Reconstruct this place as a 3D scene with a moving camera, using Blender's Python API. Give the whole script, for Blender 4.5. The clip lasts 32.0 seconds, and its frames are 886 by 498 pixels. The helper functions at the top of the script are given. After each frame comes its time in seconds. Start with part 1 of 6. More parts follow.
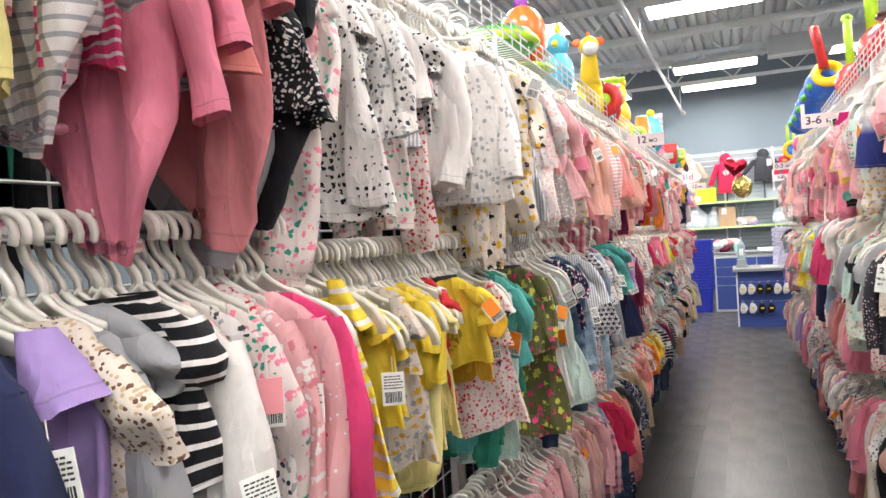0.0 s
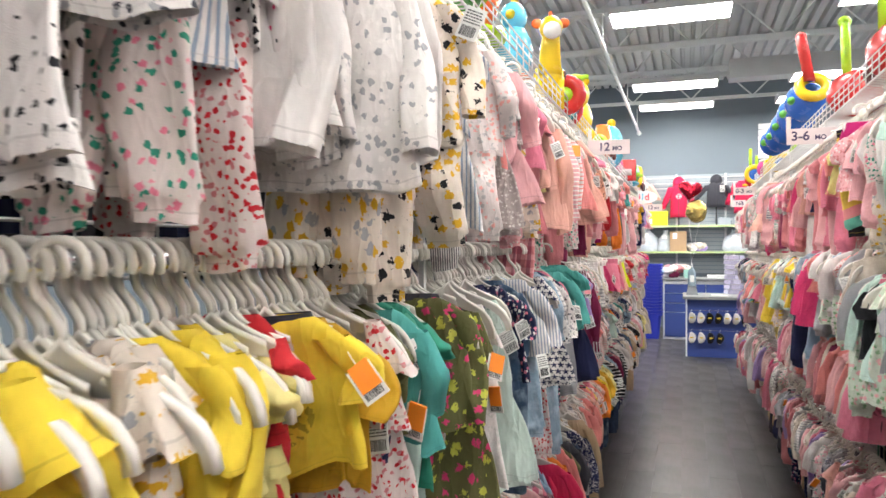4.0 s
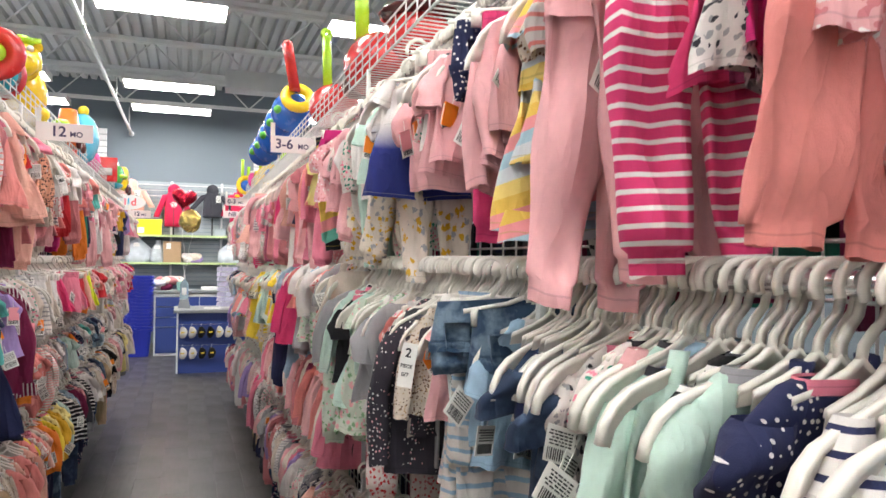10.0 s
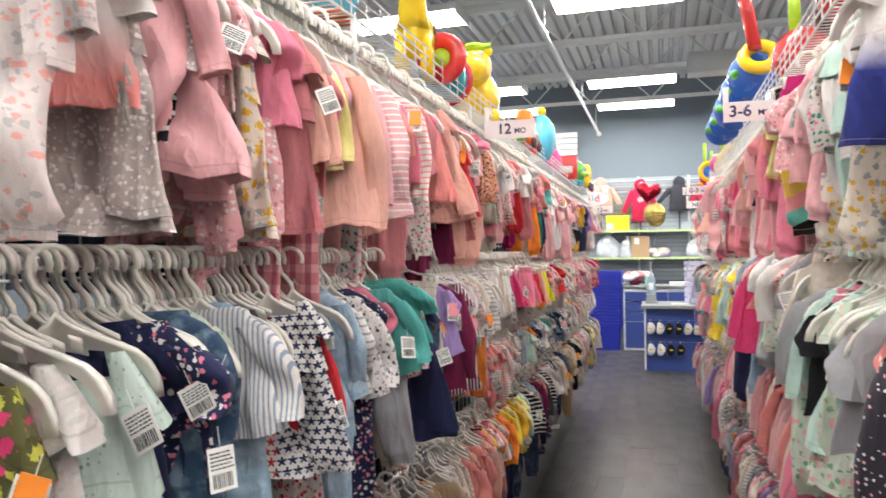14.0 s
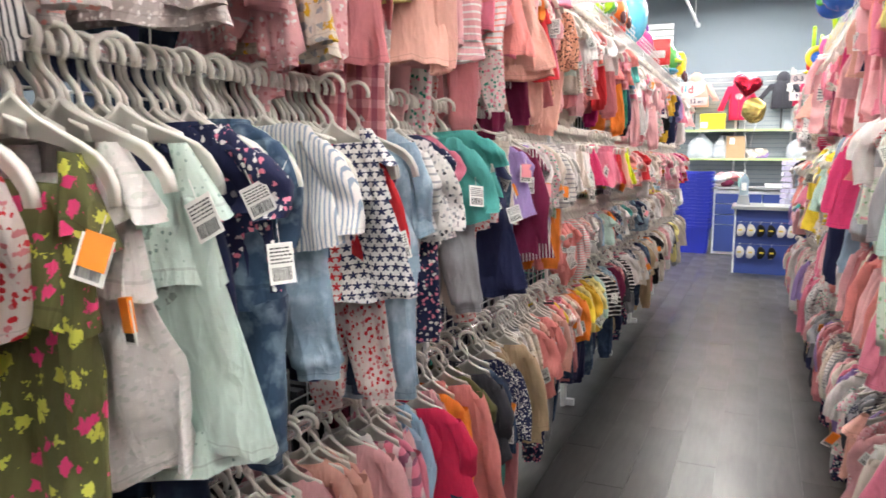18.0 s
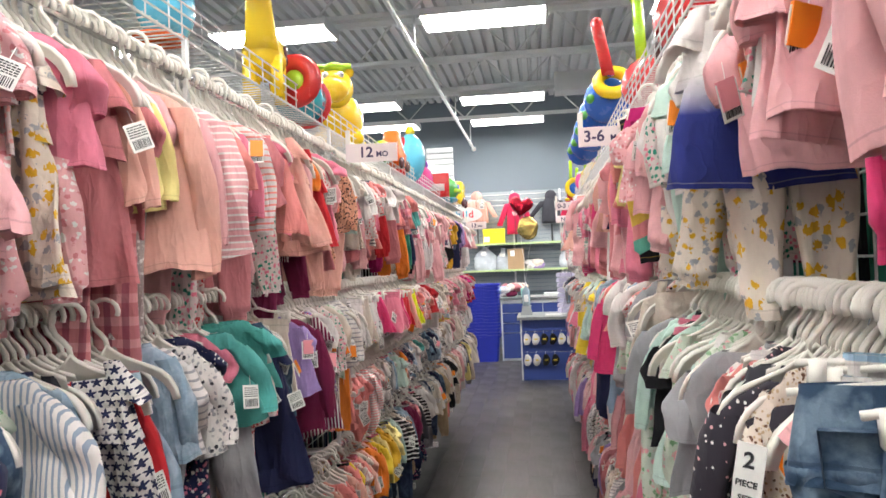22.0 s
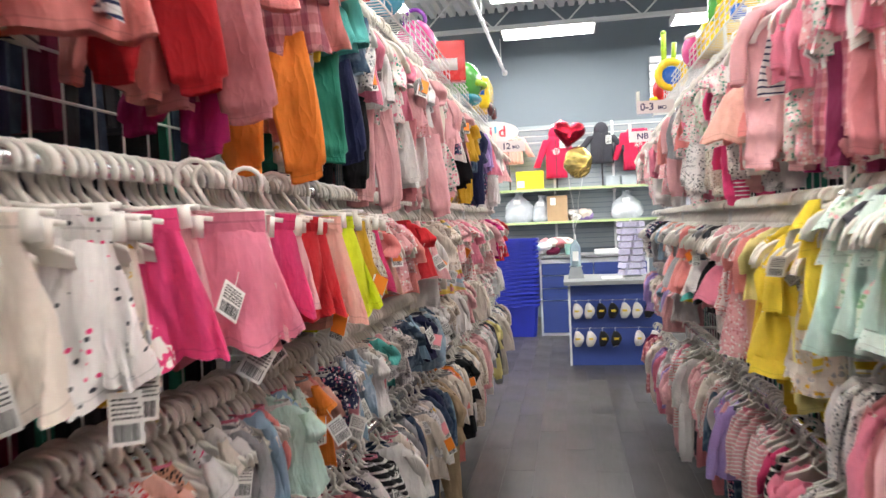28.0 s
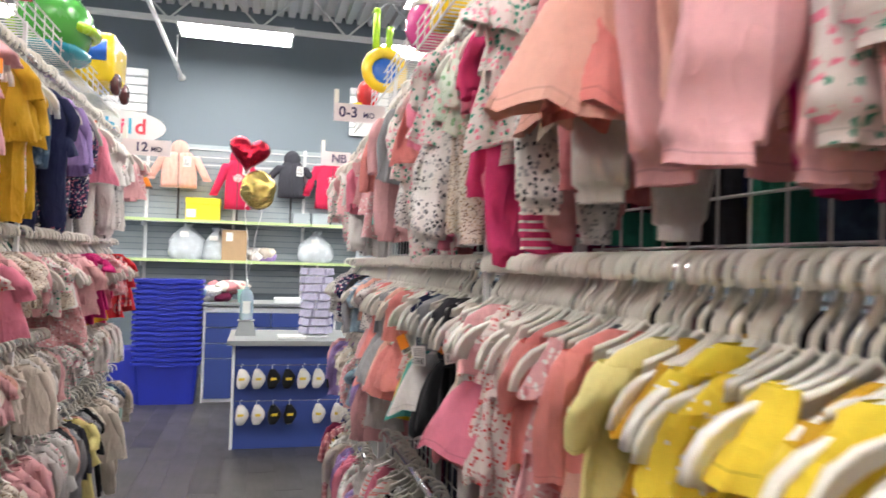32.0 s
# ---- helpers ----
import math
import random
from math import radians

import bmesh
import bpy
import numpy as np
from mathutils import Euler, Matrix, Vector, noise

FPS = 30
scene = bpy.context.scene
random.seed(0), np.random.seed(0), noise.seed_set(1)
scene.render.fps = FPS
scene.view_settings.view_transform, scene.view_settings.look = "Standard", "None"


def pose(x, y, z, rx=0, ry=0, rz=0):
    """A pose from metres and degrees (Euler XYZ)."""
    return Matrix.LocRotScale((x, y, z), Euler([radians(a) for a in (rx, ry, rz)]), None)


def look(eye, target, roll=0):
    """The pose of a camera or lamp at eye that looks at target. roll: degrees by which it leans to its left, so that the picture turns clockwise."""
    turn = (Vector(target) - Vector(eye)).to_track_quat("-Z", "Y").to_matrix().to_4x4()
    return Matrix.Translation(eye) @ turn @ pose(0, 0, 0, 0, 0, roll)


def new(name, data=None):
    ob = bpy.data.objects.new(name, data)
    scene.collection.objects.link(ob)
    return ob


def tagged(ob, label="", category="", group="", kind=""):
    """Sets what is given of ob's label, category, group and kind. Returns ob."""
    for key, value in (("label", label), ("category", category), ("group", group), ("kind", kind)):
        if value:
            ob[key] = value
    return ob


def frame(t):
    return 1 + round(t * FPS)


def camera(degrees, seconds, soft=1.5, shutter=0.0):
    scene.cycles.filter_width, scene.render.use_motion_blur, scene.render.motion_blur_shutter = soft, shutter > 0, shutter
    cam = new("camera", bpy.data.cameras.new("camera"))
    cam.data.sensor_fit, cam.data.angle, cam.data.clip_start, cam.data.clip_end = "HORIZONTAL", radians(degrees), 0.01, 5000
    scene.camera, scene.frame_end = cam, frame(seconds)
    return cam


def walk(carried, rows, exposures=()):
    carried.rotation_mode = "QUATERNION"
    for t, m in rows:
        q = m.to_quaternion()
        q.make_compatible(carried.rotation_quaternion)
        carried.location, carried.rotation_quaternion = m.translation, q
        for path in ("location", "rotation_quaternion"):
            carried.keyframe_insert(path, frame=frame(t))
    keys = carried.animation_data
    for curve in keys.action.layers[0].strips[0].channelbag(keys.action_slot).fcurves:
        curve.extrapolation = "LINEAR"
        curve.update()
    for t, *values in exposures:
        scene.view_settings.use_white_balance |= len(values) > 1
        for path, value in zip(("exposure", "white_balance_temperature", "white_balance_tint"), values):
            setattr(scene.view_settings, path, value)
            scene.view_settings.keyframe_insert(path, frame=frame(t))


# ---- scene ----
cam = camera(64.0, 32.0, 1.5, 0.5)
PATH = [
    (0, (0.141, 0.07, 1.588), (-0.641, 1.91, 1.556), -3.5),
    (0.5, (0.141, 0.068, 1.584), (-0.657, 1.901, 1.56), -2.5),
    (1, (0.157, 0.084, 1.582), (-0.626, 1.924, 1.567), -0.8),
    (1.5, (0.157, 0.121, 1.564), (-0.588, 1.977, 1.557), 0.2),
    (2, (0.103, 0.208, 1.553), (-0.584, 2.087, 1.548), 0.8),
    (2.5, (-0.01, 0.335, 1.564), (-0.532, 2.266, 1.547), 0.6),
    (4.5, (0.002, 0.861, 1.59), (-0.669, 2.746, 1.586), -0.3),
    (5, (-0.035, 0.989, 1.592), (-0.664, 2.888, 1.609), -1.0),
    (5.5, (-0.065, 1.082, 1.598), (-0.614, 3.005, 1.643), -1.3),
    (6, (-0.048, 1.138, 1.606), (-0.529, 3.078, 1.673), 0.2),
    (6.5, (-0.037, 1.201, 1.605), (-0.361, 3.174, 1.659), 1.0),
    (7, (-0.011, 1.197, 1.596), (-0.144, 3.192, 1.615), 0.4),
    (7.5, (0.028, 1.207, 1.59), (0.152, 3.203, 1.567), -0.4),
    (8, (0.07, 1.213, 1.595), (0.453, 3.176, 1.573), 0.3),
    (8.5, (0.088, 1.203, 1.606), (0.656, 3.121, 1.628), 1.0),
    (9, (0.095, 1.199, 1.613), (0.748, 3.089, 1.67), 1.0),
    (9.5, (0.099, 1.199, 1.607), (0.79, 3.075, 1.664), 0.8),
    (10, (0.111, 1.21, 1.591), (0.791, 3.09, 1.619), 0.7),
    (10.5, (0.122, 1.228, 1.582), (0.737, 3.131, 1.57), 0.7),
    (11, (0.134, 1.25, 1.575), (0.661, 3.178, 1.523), 0.5),
    (11.5, (0.153, 1.305, 1.565), (0.54, 3.265, 1.481), 0.7),
    (12, (0.126, 1.411, 1.567), (0.393, 3.391, 1.474), 0.7),
    (12.5, (0.107, 1.505, 1.587), (0.177, 3.503, 1.546), -0.4),
    (13, (0.16, 1.571, 1.597), (-0.063, 3.558, 1.591), -0.7),
    (13.5, (0.21, 1.601, 1.582), (-0.229, 3.553, 1.58), -0.3),
    (14, (0.232, 1.602, 1.579), (-0.357, 3.514, 1.592), -0.7),
    (14.5, (0.232, 1.599, 1.591), (-0.431, 3.484, 1.68), -1.4),
    (16.5, (0.248, 1.645, 1.549), (-0.52, 3.491, 1.58), -1.5),
    (17, (0.238, 1.632, 1.486), (-0.596, 3.442, 1.321), -0.9),
    (17.5, (0.245, 1.624, 1.452), (-0.612, 3.415, 1.207), -0.2),
    (18, (0.26, 1.629, 1.441), (-0.544, 3.444, 1.189), 0.2),
    (18.5, (0.274, 1.639, 1.445), (-0.398, 3.507, 1.202), -0.2),
    (19, (0.284, 1.65, 1.452), (-0.236, 3.568, 1.228), -0.3),
    (19.5, (0.296, 1.655, 1.466), (-0.103, 3.606, 1.279), -0.0),
    (20, (0.302, 1.654, 1.496), (-0.007, 3.625, 1.356), -0.3),
    (20.5, (0.311, 1.668, 1.548), (0.074, 3.652, 1.471), -0.7),
    (21, (0.309, 1.675, 1.603), (0.051, 3.658, 1.565), -2.3),
    (21.5, (0.305, 1.687, 1.625), (0.014, 3.666, 1.62), -2.8),
    (22, (0.296, 1.697, 1.637), (0.028, 3.679, 1.676), -2.2),
    (22.5, (0.292, 1.697, 1.644), (0.04, 3.68, 1.706), -1.6),
    (23, (0.271, 1.696, 1.639), (0.003, 3.677, 1.699), -1.0),
    (23.5, (0.253, 1.726, 1.618), (-0.068, 3.7, 1.652), -0.4),
    (24, (0.206, 1.872, 1.577), (-0.162, 3.838, 1.54), 0.8),
    (24.5, (0.145, 2.088, 1.589), (-0.129, 4.068, 1.519), 0.7),
    (25, (0.157, 2.401, 1.586), (-0.047, 4.389, 1.521), -0.8),
    (25.5, (0.168, 2.658, 1.586), (-0.14, 4.633, 1.52), -1.4),
    (26, (0.144, 2.921, 1.568), (-0.206, 4.888, 1.481), -2.4),
    (26.5, (0.162, 3.273, 1.53), (-0.157, 5.246, 1.453), -2.5),
    (28.5, (0.022, 4.401, 1.472), (-0.381, 6.359, 1.418), -2.4),
    (29, (0.028, 4.653, 1.487), (-0.485, 6.586, 1.488), -1.5),
    (29.5, (-0.001, 4.873, 1.48), (-0.354, 6.841, 1.485), -0.6),
    (30, (-0.005, 5.076, 1.508), (0.144, 7.07, 1.541), -0.4),
    (30.5, (0.039, 5.196, 1.497), (0.55, 7.13, 1.506), -0.9),
    (31, (0.134, 5.332, 1.515), (0.758, 7.231, 1.553), -0.8),
    (31.5, (0.197, 5.445, 1.501), (0.799, 7.351, 1.572), 1.2),
    (32, (0.185, 5.599, 1.504), (0.684, 7.535, 1.546), 1.7),
]
EXPOSURES = [(0.0, 0.64), (6.0, 0.52), (9.0, 0.33), (12.0, 0.40), (14.5, 0.55), (17.3, 0.84), (19.0, 0.90), (20.5, 0.66), (22.0, 0.38), (23.0, 0.34), (25.0, 0.54), (26.0, 0.60), (28.5, 0.55), (30.0, 0.58), (31.0, 0.50), (32.0, 0.42)]
walk(cam, [(t, look(eye, target, roll)) for t, eye, target, roll in PATH], EXPOSURES)

# ---- world and light ----
world = bpy.data.worlds.new("world")
scene.world = world
world.use_nodes = True
world.node_tree.nodes["Background"].inputs[0].default_value = (0.75, 0.82, 0.95, 1)
world.node_tree.nodes["Background"].inputs[1].default_value = 0.3
LAMP_STRENGTH = 26.0

# ---- the plan, in metres ----
BACK, FRONT, WEST, EAST, DECK = 15.2, -9.5, -7.0, 7.0, 4.72
RAIL_L, RAIL_R = -0.525, 0.655
RACK_START, RACK_END = -0.25, 9.5
rng = random.Random(4)


# ---- materials ----
def nodes_of(name):
    m = bpy.data.materials.new(name)
    m.use_nodes = True
    nt = m.node_tree
    return m, nt, nt.nodes["Principled BSDF"]


def rgba(c):
    return (c[0], c[1], c[2], 1.0)


def math_node(nt, op, a, b=None):
    n = nt.nodes.new("ShaderNodeMath")
    n.operation = op
    for k, v in ((0, a), (1, b)):
        if v is None:
            continue
        if isinstance(v, (int, float)):
            n.inputs[k].default_value = v
        else:
            nt.links.new(v, n.inputs[k])
    return n.outputs[0]


def mix_node(nt, fac, a, b, blend="MIX"):
    n = nt.nodes.new("ShaderNodeMix")
    n.data_type = "RGBA"
    n.blend_type = blend
    for sock, v in ((n.inputs[0], fac), (n.inputs[6], a), (n.inputs[7], b)):
        if isinstance(v, tuple):
            sock.default_value = v
        elif isinstance(v, (int, float)):
            sock.default_value = v
        else:
            nt.links.new(v, sock)
    return n.outputs[2]


def noise_node(nt, coord, scale, detail=3.0):
    n = nt.nodes.new("ShaderNodeTexNoise")
    n.inputs["Scale"].default_value = scale
    n.inputs["Detail"].default_value = detail
    nt.links.new(coord, n.inputs["Vector"])
    return n.outputs["Fac"]


def bump_node(nt, bsdf, height, strength, distance=0.002):
    b = nt.nodes.new("ShaderNodeBump")
    b.inputs["Strength"].default_value = strength
    b.inputs["Distance"].default_value = distance
    nt.links.new(height, b.inputs["Height"])
    nt.links.new(b.outputs[0], bsdf.inputs["Normal"])


def object_coord(nt, shift=True):
    tc = nt.nodes.new("ShaderNodeTexCoord")
    if not shift:
        return tc.outputs["Object"]
    info = nt.nodes.new("ShaderNodeObjectInfo")
    add = nt.nodes.new("ShaderNodeVectorMath")
    add.operation = "ADD"
    cx = nt.nodes.new("ShaderNodeCombineXYZ")
    r = math_node(nt, "MULTIPLY", info.outputs["Random"], 7.0)
    for k in range(3):
        nt.links.new(r, cx.inputs[k])
    nt.links.new(tc.outputs["Object"], add.inputs[0])
    nt.links.new(cx.outputs[0], add.inputs[1])
    return add.outputs[0]


def plain(name, colour, rough=0.5, metal=0.0, var=0.12, scale=14.0, bump=0.15, grain=220.0, coat=0.0):
    """A painted, moulded or metal surface with broad soiling and fine grain."""
    m, nt, b = nodes_of(name)
    co = object_coord(nt, False)
    wide = noise_node(nt, co, scale, 4.0)
    dark = tuple(v * (1 - var) for v in colour)
    lite = tuple(min(1.0, v * (1 + var)) for v in colour)
    nt.links.new(mix_node(nt, wide, rgba(dark), rgba(lite)), b.inputs["Base Color"])
    fine = noise_node(nt, co, grain, 2.0)
    rr = math_node(nt, "ADD", math_node(nt, "MULTIPLY", wide, 0.2), rough - 0.1)
    nt.links.new(rr, b.inputs["Roughness"])
    b.inputs["Metallic"].default_value = metal
    b.inputs["Coat Weight"].default_value = coat
    if bump:
        bump_node(nt, b, fine, bump, 0.001)
    return m


def fabric(name, c1, pattern="solid", c2=None, c3=None, size=0.03, rough=0.9, weave=700.0):
    """Cloth: dyed ground, printed or woven pattern, weave relief and soft creases."""
    m, nt, b = nodes_of("fabric_" + name)
    co = object_coord(nt)
    sep = nt.nodes.new("ShaderNodeSeparateXYZ")
    nt.links.new(co, sep.inputs[0])
    wear = noise_node(nt, co, 22.0, 3.0)
    col = mix_node(nt, wear, rgba(tuple(v * 0.86 for v in c1)), rgba(tuple(min(1, v * 1.1) for v in c1)))
    fine = noise_node(nt, co, 95.0, 3.0)
    col = mix_node(nt, math_node(nt, "MULTIPLY", fine, 0.34), col, rgba(tuple(v * 0.62 for v in c1)))
    size *= 0.75 if pattern in ("stripe", "rainbow", "plaid") else 0.36
    c2 = c2 or c1
    c3 = c3 or c2
    if pattern == "stripe":
        f = math_node(nt, "FRACT", math_node(nt, "DIVIDE", sep.outputs[2], size))
        col = mix_node(nt, math_node(nt, "GREATER_THAN", f, 0.7), col, rgba(c2))
    elif pattern == "vstripe":
        f = math_node(nt, "FRACT", math_node(nt, "DIVIDE", sep.outputs[0], size))
        col = mix_node(nt, math_node(nt, "GREATER_THAN", f, 0.6), col, rgba(c2))
    elif pattern == "plaid":
        f = math_node(nt, "GREATER_THAN", math_node(nt, "FRACT", math_node(nt, "DIVIDE", sep.outputs[2], size)), 0.6)
        g = math_node(nt, "GREATER_THAN", math_node(nt, "FRACT", math_node(nt, "DIVIDE", sep.outputs[0], size)), 0.6)
        col = mix_node(nt, math_node(nt, "MULTIPLY", f, 0.6), col, rgba(c2))
        col = mix_node(nt, math_node(nt, "MULTIPLY", g, 0.6), col, rgba(c3))
    elif pattern == "rainbow":
        ramp = nt.nodes.new("ShaderNodeValToRGB")
        ramp.color_ramp.interpolation = "CONSTANT"
        bands = ((0, c1), (0.2, c2), (0.4, c3), (0.6, (0.75, 0.28, 0.3)), (0.8, (0.75, 0.5, 0.1)))
        for k, (p, c) in enumerate(bands):
            e = ramp.color_ramp.elements[k] if k < 2 else ramp.color_ramp.elements.new(p)
            e.position, e.color = p, rgba(c)
        tilt = math_node(nt, "ADD", sep.outputs[2], math_node(nt, "MULTIPLY", sep.outputs[0], 0.25))
        nt.links.new(math_node(nt, "FRACT", math_node(nt, "DIVIDE", tilt, size * 4)), ramp.inputs[0])
        col = ramp.outputs[0]
    elif pattern == "dip":
        tc = nt.nodes.new("ShaderNodeTexCoord")
        s2 = nt.nodes.new("ShaderNodeSeparateXYZ")
        nt.links.new(tc.outputs["Object"], s2.inputs[0])
        mr = nt.nodes.new("ShaderNodeMapRange")
        mr.inputs[1].default_value, mr.inputs[2].default_value = -0.30, -0.22
        mr.inputs[3].default_value, mr.inputs[4].default_value = 1.0, 0.0
        nt.links.new(s2.outputs[2], mr.inputs[0])
        col = mix_node(nt, mr.outputs[0], col, rgba(c2))
    elif pattern == "stars":
        raw = nt.nodes.new("ShaderNodeTexCoord").outputs["Object"]
        at = nt.nodes.new("ShaderNodeSeparateXYZ")
        nt.links.new(raw, at.inputs[0])
        row = math_node(nt, "DIVIDE", at.outputs[2], size)
        half = math_node(nt, "MULTIPLY", math_node(nt, "GREATER_THAN", math_node(nt, "FRACT", math_node(nt, "MULTIPLY", row, 0.5)), 0.5), 0.5)
        u = math_node(nt, "SUBTRACT", math_node(nt, "FRACT", math_node(nt, "ADD", math_node(nt, "DIVIDE", at.outputs[0], size), half)), 0.5)
        v = math_node(nt, "SUBTRACT", math_node(nt, "FRACT", row), 0.5)
        rad = math_node(nt, "SQRT", math_node(nt, "ADD", math_node(nt, "MULTIPLY", u, u), math_node(nt, "MULTIPLY", v, v)))
        arm = math_node(nt, "COSINE", math_node(nt, "MULTIPLY", math_node(nt, "ARCTAN2", u, v), 5.0))
        on = math_node(nt, "LESS_THAN", rad, math_node(nt, "ADD", math_node(nt, "MULTIPLY", arm, 0.14), 0.34))
        panel = mix_node(nt, math_node(nt, "GREATER_THAN", at.outputs[0], 0.0), rgba(c2), rgba(c3))
        col = mix_node(nt, on, col, panel)
    elif pattern in ("dots", "floral", "hearts"):
        v = nt.nodes.new("ShaderNodeTexVoronoi")
        v.inputs["Scale"].default_value = 1.0 / size
        v.inputs["Randomness"].default_value = 0.55 if pattern in ("dots", "hearts") else 0.95
        wob = nt.nodes.new("ShaderNodeTexNoise")
        wob.inputs["Scale"].default_value = 160.0
        nt.links.new(co, wob.inputs["Vector"])
        flat = nt.nodes.new("ShaderNodeVectorMath")
        flat.operation = "MULTIPLY"
        flat.inputs[1].default_value = (1, 0.15, 1)
        nt.links.new(co, flat.inputs[0])
        nt.links.new(flat.outputs[0], v.inputs["Vector"])
        d = v.outputs["Distance"]
        if pattern != "dots":
            d = math_node(nt, "ADD", d, math_node(nt, "MULTIPLY", math_node(nt, "SUBTRACT", wob.outputs["Fac"], 0.5), 0.9))
        on = math_node(nt, "LESS_THAN", d, {"dots": 0.24, "hearts": 0.3, "floral": 0.36}[pattern])
        cs = nt.nodes.new("ShaderNodeSeparateColor")
        nt.links.new(v.outputs["Color"], cs.inputs[0])
        two = mix_node(nt, math_node(nt, "GREATER_THAN", cs.outputs[0], 0.55), rgba(c2), rgba(c3))
        col = mix_node(nt, on, col, two)
    elif pattern == "denim":
        wash = noise_node(nt, co, 30.0, 4.0)
        mr = nt.nodes.new("ShaderNodeMapRange")
        mr.inputs[1].default_value, mr.inputs[2].default_value = 0.47, 0.66
        nt.links.new(wash, mr.inputs[0])
        col = mix_node(nt, math_node(nt, "MULTIPLY", mr.outputs[0], 0.7), col, rgba(c2))
    # a printed motif on the chest of some of the plain garments
    if pattern == "solid":
        raw = nt.nodes.new("ShaderNodeTexCoord").outputs["Object"]
        at = nt.nodes.new("ShaderNodeSeparateXYZ")
        nt.links.new(raw, at.inputs[0])
        info = nt.nodes.new("ShaderNodeObjectInfo").outputs["Random"]
        dx = math_node(nt, "DIVIDE", at.outputs[0], 0.055)
        dz = math_node(nt, "DIVIDE", math_node(nt, "ADD", at.outputs[2], 0.225), 0.052)
        rr = math_node(nt, "ADD", math_node(nt, "MULTIPLY", dx, dx), math_node(nt, "MULTIPLY", dz, dz))
        cell = noise_node(nt, co, 85.0, 1.0)
        inside = math_node(nt, "MULTIPLY", math_node(nt, "LESS_THAN", rr, 1.0), math_node(nt, "GREATER_THAN", cell, 0.5))
        inside = math_node(nt, "MULTIPLY", inside, math_node(nt, "GREATER_THAN", info, 0.72))
        dark = sum(c1) > 1.35
        col = mix_node(nt, inside, col, rgba(tuple(v * 0.5 for v in c1) if dark else (0.78, 0.74, 0.68)))
    hem = nt.nodes.new("ShaderNodeAttribute")
    hem.attribute_name = "trim"
    seam = math_node(nt, "LESS_THAN", math_node(nt, "ABSOLUTE", math_node(nt, "SUBTRACT", hem.outputs["Fac"], 0.45)), 0.05)
    col = mix_node(nt, math_node(nt, "MULTIPLY", seam, 0.45), col, rgba(tuple(v * 0.55 for v in c1)))
    nt.links.new(col, b.inputs["Base Color"])
    b.inputs["Roughness"].default_value = rough
    b.inputs["Sheen Weight"].default_value = 0.04
    b.inputs["Specular IOR Level"].default_value = 0.2
    def crease(scale, stretch, detail):
        """Sharp fold lines: the crests of a stretched noise."""
        mp = nt.nodes.new("ShaderNodeMapping")
        mp.inputs["Scale"].default_value = stretch
        mp.inputs["Rotation"].default_value = (0.0, 0.22, 0.0)
        nt.links.new(co, mp.inputs["Vector"])
        off = math_node(nt, "ABSOLUTE", math_node(nt, "SUBTRACT", noise_node(nt, mp.outputs[0], scale, detail), 0.5))
        return math_node(nt, "POWER", math_node(nt, "SUBTRACT", 1.0, math_node(nt, "MULTIPLY", off, 2.0)), 4.0)

    folds = math_node(nt, "ADD", crease(15.0, (1.0, 0.5, 0.16), 1.0), math_node(nt, "MULTIPLY", crease(30.0, (1.0, 0.5, 0.42), 2.0), 0.3))
    h = math_node(nt, "ADD", math_node(nt, "MULTIPLY", noise_node(nt, co, weave, 1.0), 0.05), math_node(nt, "SUBTRACT", folds, math_node(nt, "MULTIPLY", seam, 0.12)))
    bump_node(nt, b, h, 0.6, 0.012)
    thin = nt.nodes.new("ShaderNodeBsdfTranslucent")
    nt.links.new(col, thin.inputs[0])
    both = nt.nodes.new("ShaderNodeMixShader")
    both.inputs[0].default_value = 0.04
    nt.links.new(b.outputs[0], both.inputs[1])
    nt.links.new(thin.outputs[0], both.inputs[2])
    nt.links.new(both.outputs[0], nt.nodes["Material Output"].inputs[0])
    return m


WHITE, CREAM, PINK, PALE = (0.80, 0.76, 0.74), (0.76, 0.67, 0.58), (0.80, 0.24, 0.34), (0.82, 0.44, 0.46)
ROSE, HOT, MAG, CORAL = (0.62, 0.22, 0.24), (0.75, 0.06, 0.20), (0.50, 0.02, 0.16), (0.83, 0.29, 0.27)
PEACH, ORANGE, RED, MAROON = (0.82, 0.45, 0.37), (0.90, 0.26, 0.04), (0.60, 0.03, 0.04), (0.20, 0.02, 0.07)
YELLOW, MUSTARD, LEMON, NEON = (0.88, 0.66, 0.06), (0.66, 0.38, 0.03), (0.85, 0.74, 0.30), (0.72, 0.80, 0.03)
MINT, TEAL, GREEN, OLIVE = (0.55, 0.74, 0.66), (0.10, 0.42, 0.38), (0.04, 0.28, 0.19), (0.13, 0.13, 0.05)
NAVY, BLUE, SKY, DENIM = (0.025, 0.03, 0.085), (0.05, 0.10, 0.38), (0.35, 0.52, 0.68), (0.10, 0.19, 0.31)
GREY, CHAR, BLACK, LILAC = (0.36, 0.36, 0.38), (0.055, 0.055, 0.068), (0.015, 0.015, 0.018), (0.40, 0.28, 0.60)
TAN, BROWN = (0.52, 0.38, 0.24), (0.16, 0.08, 0.05)

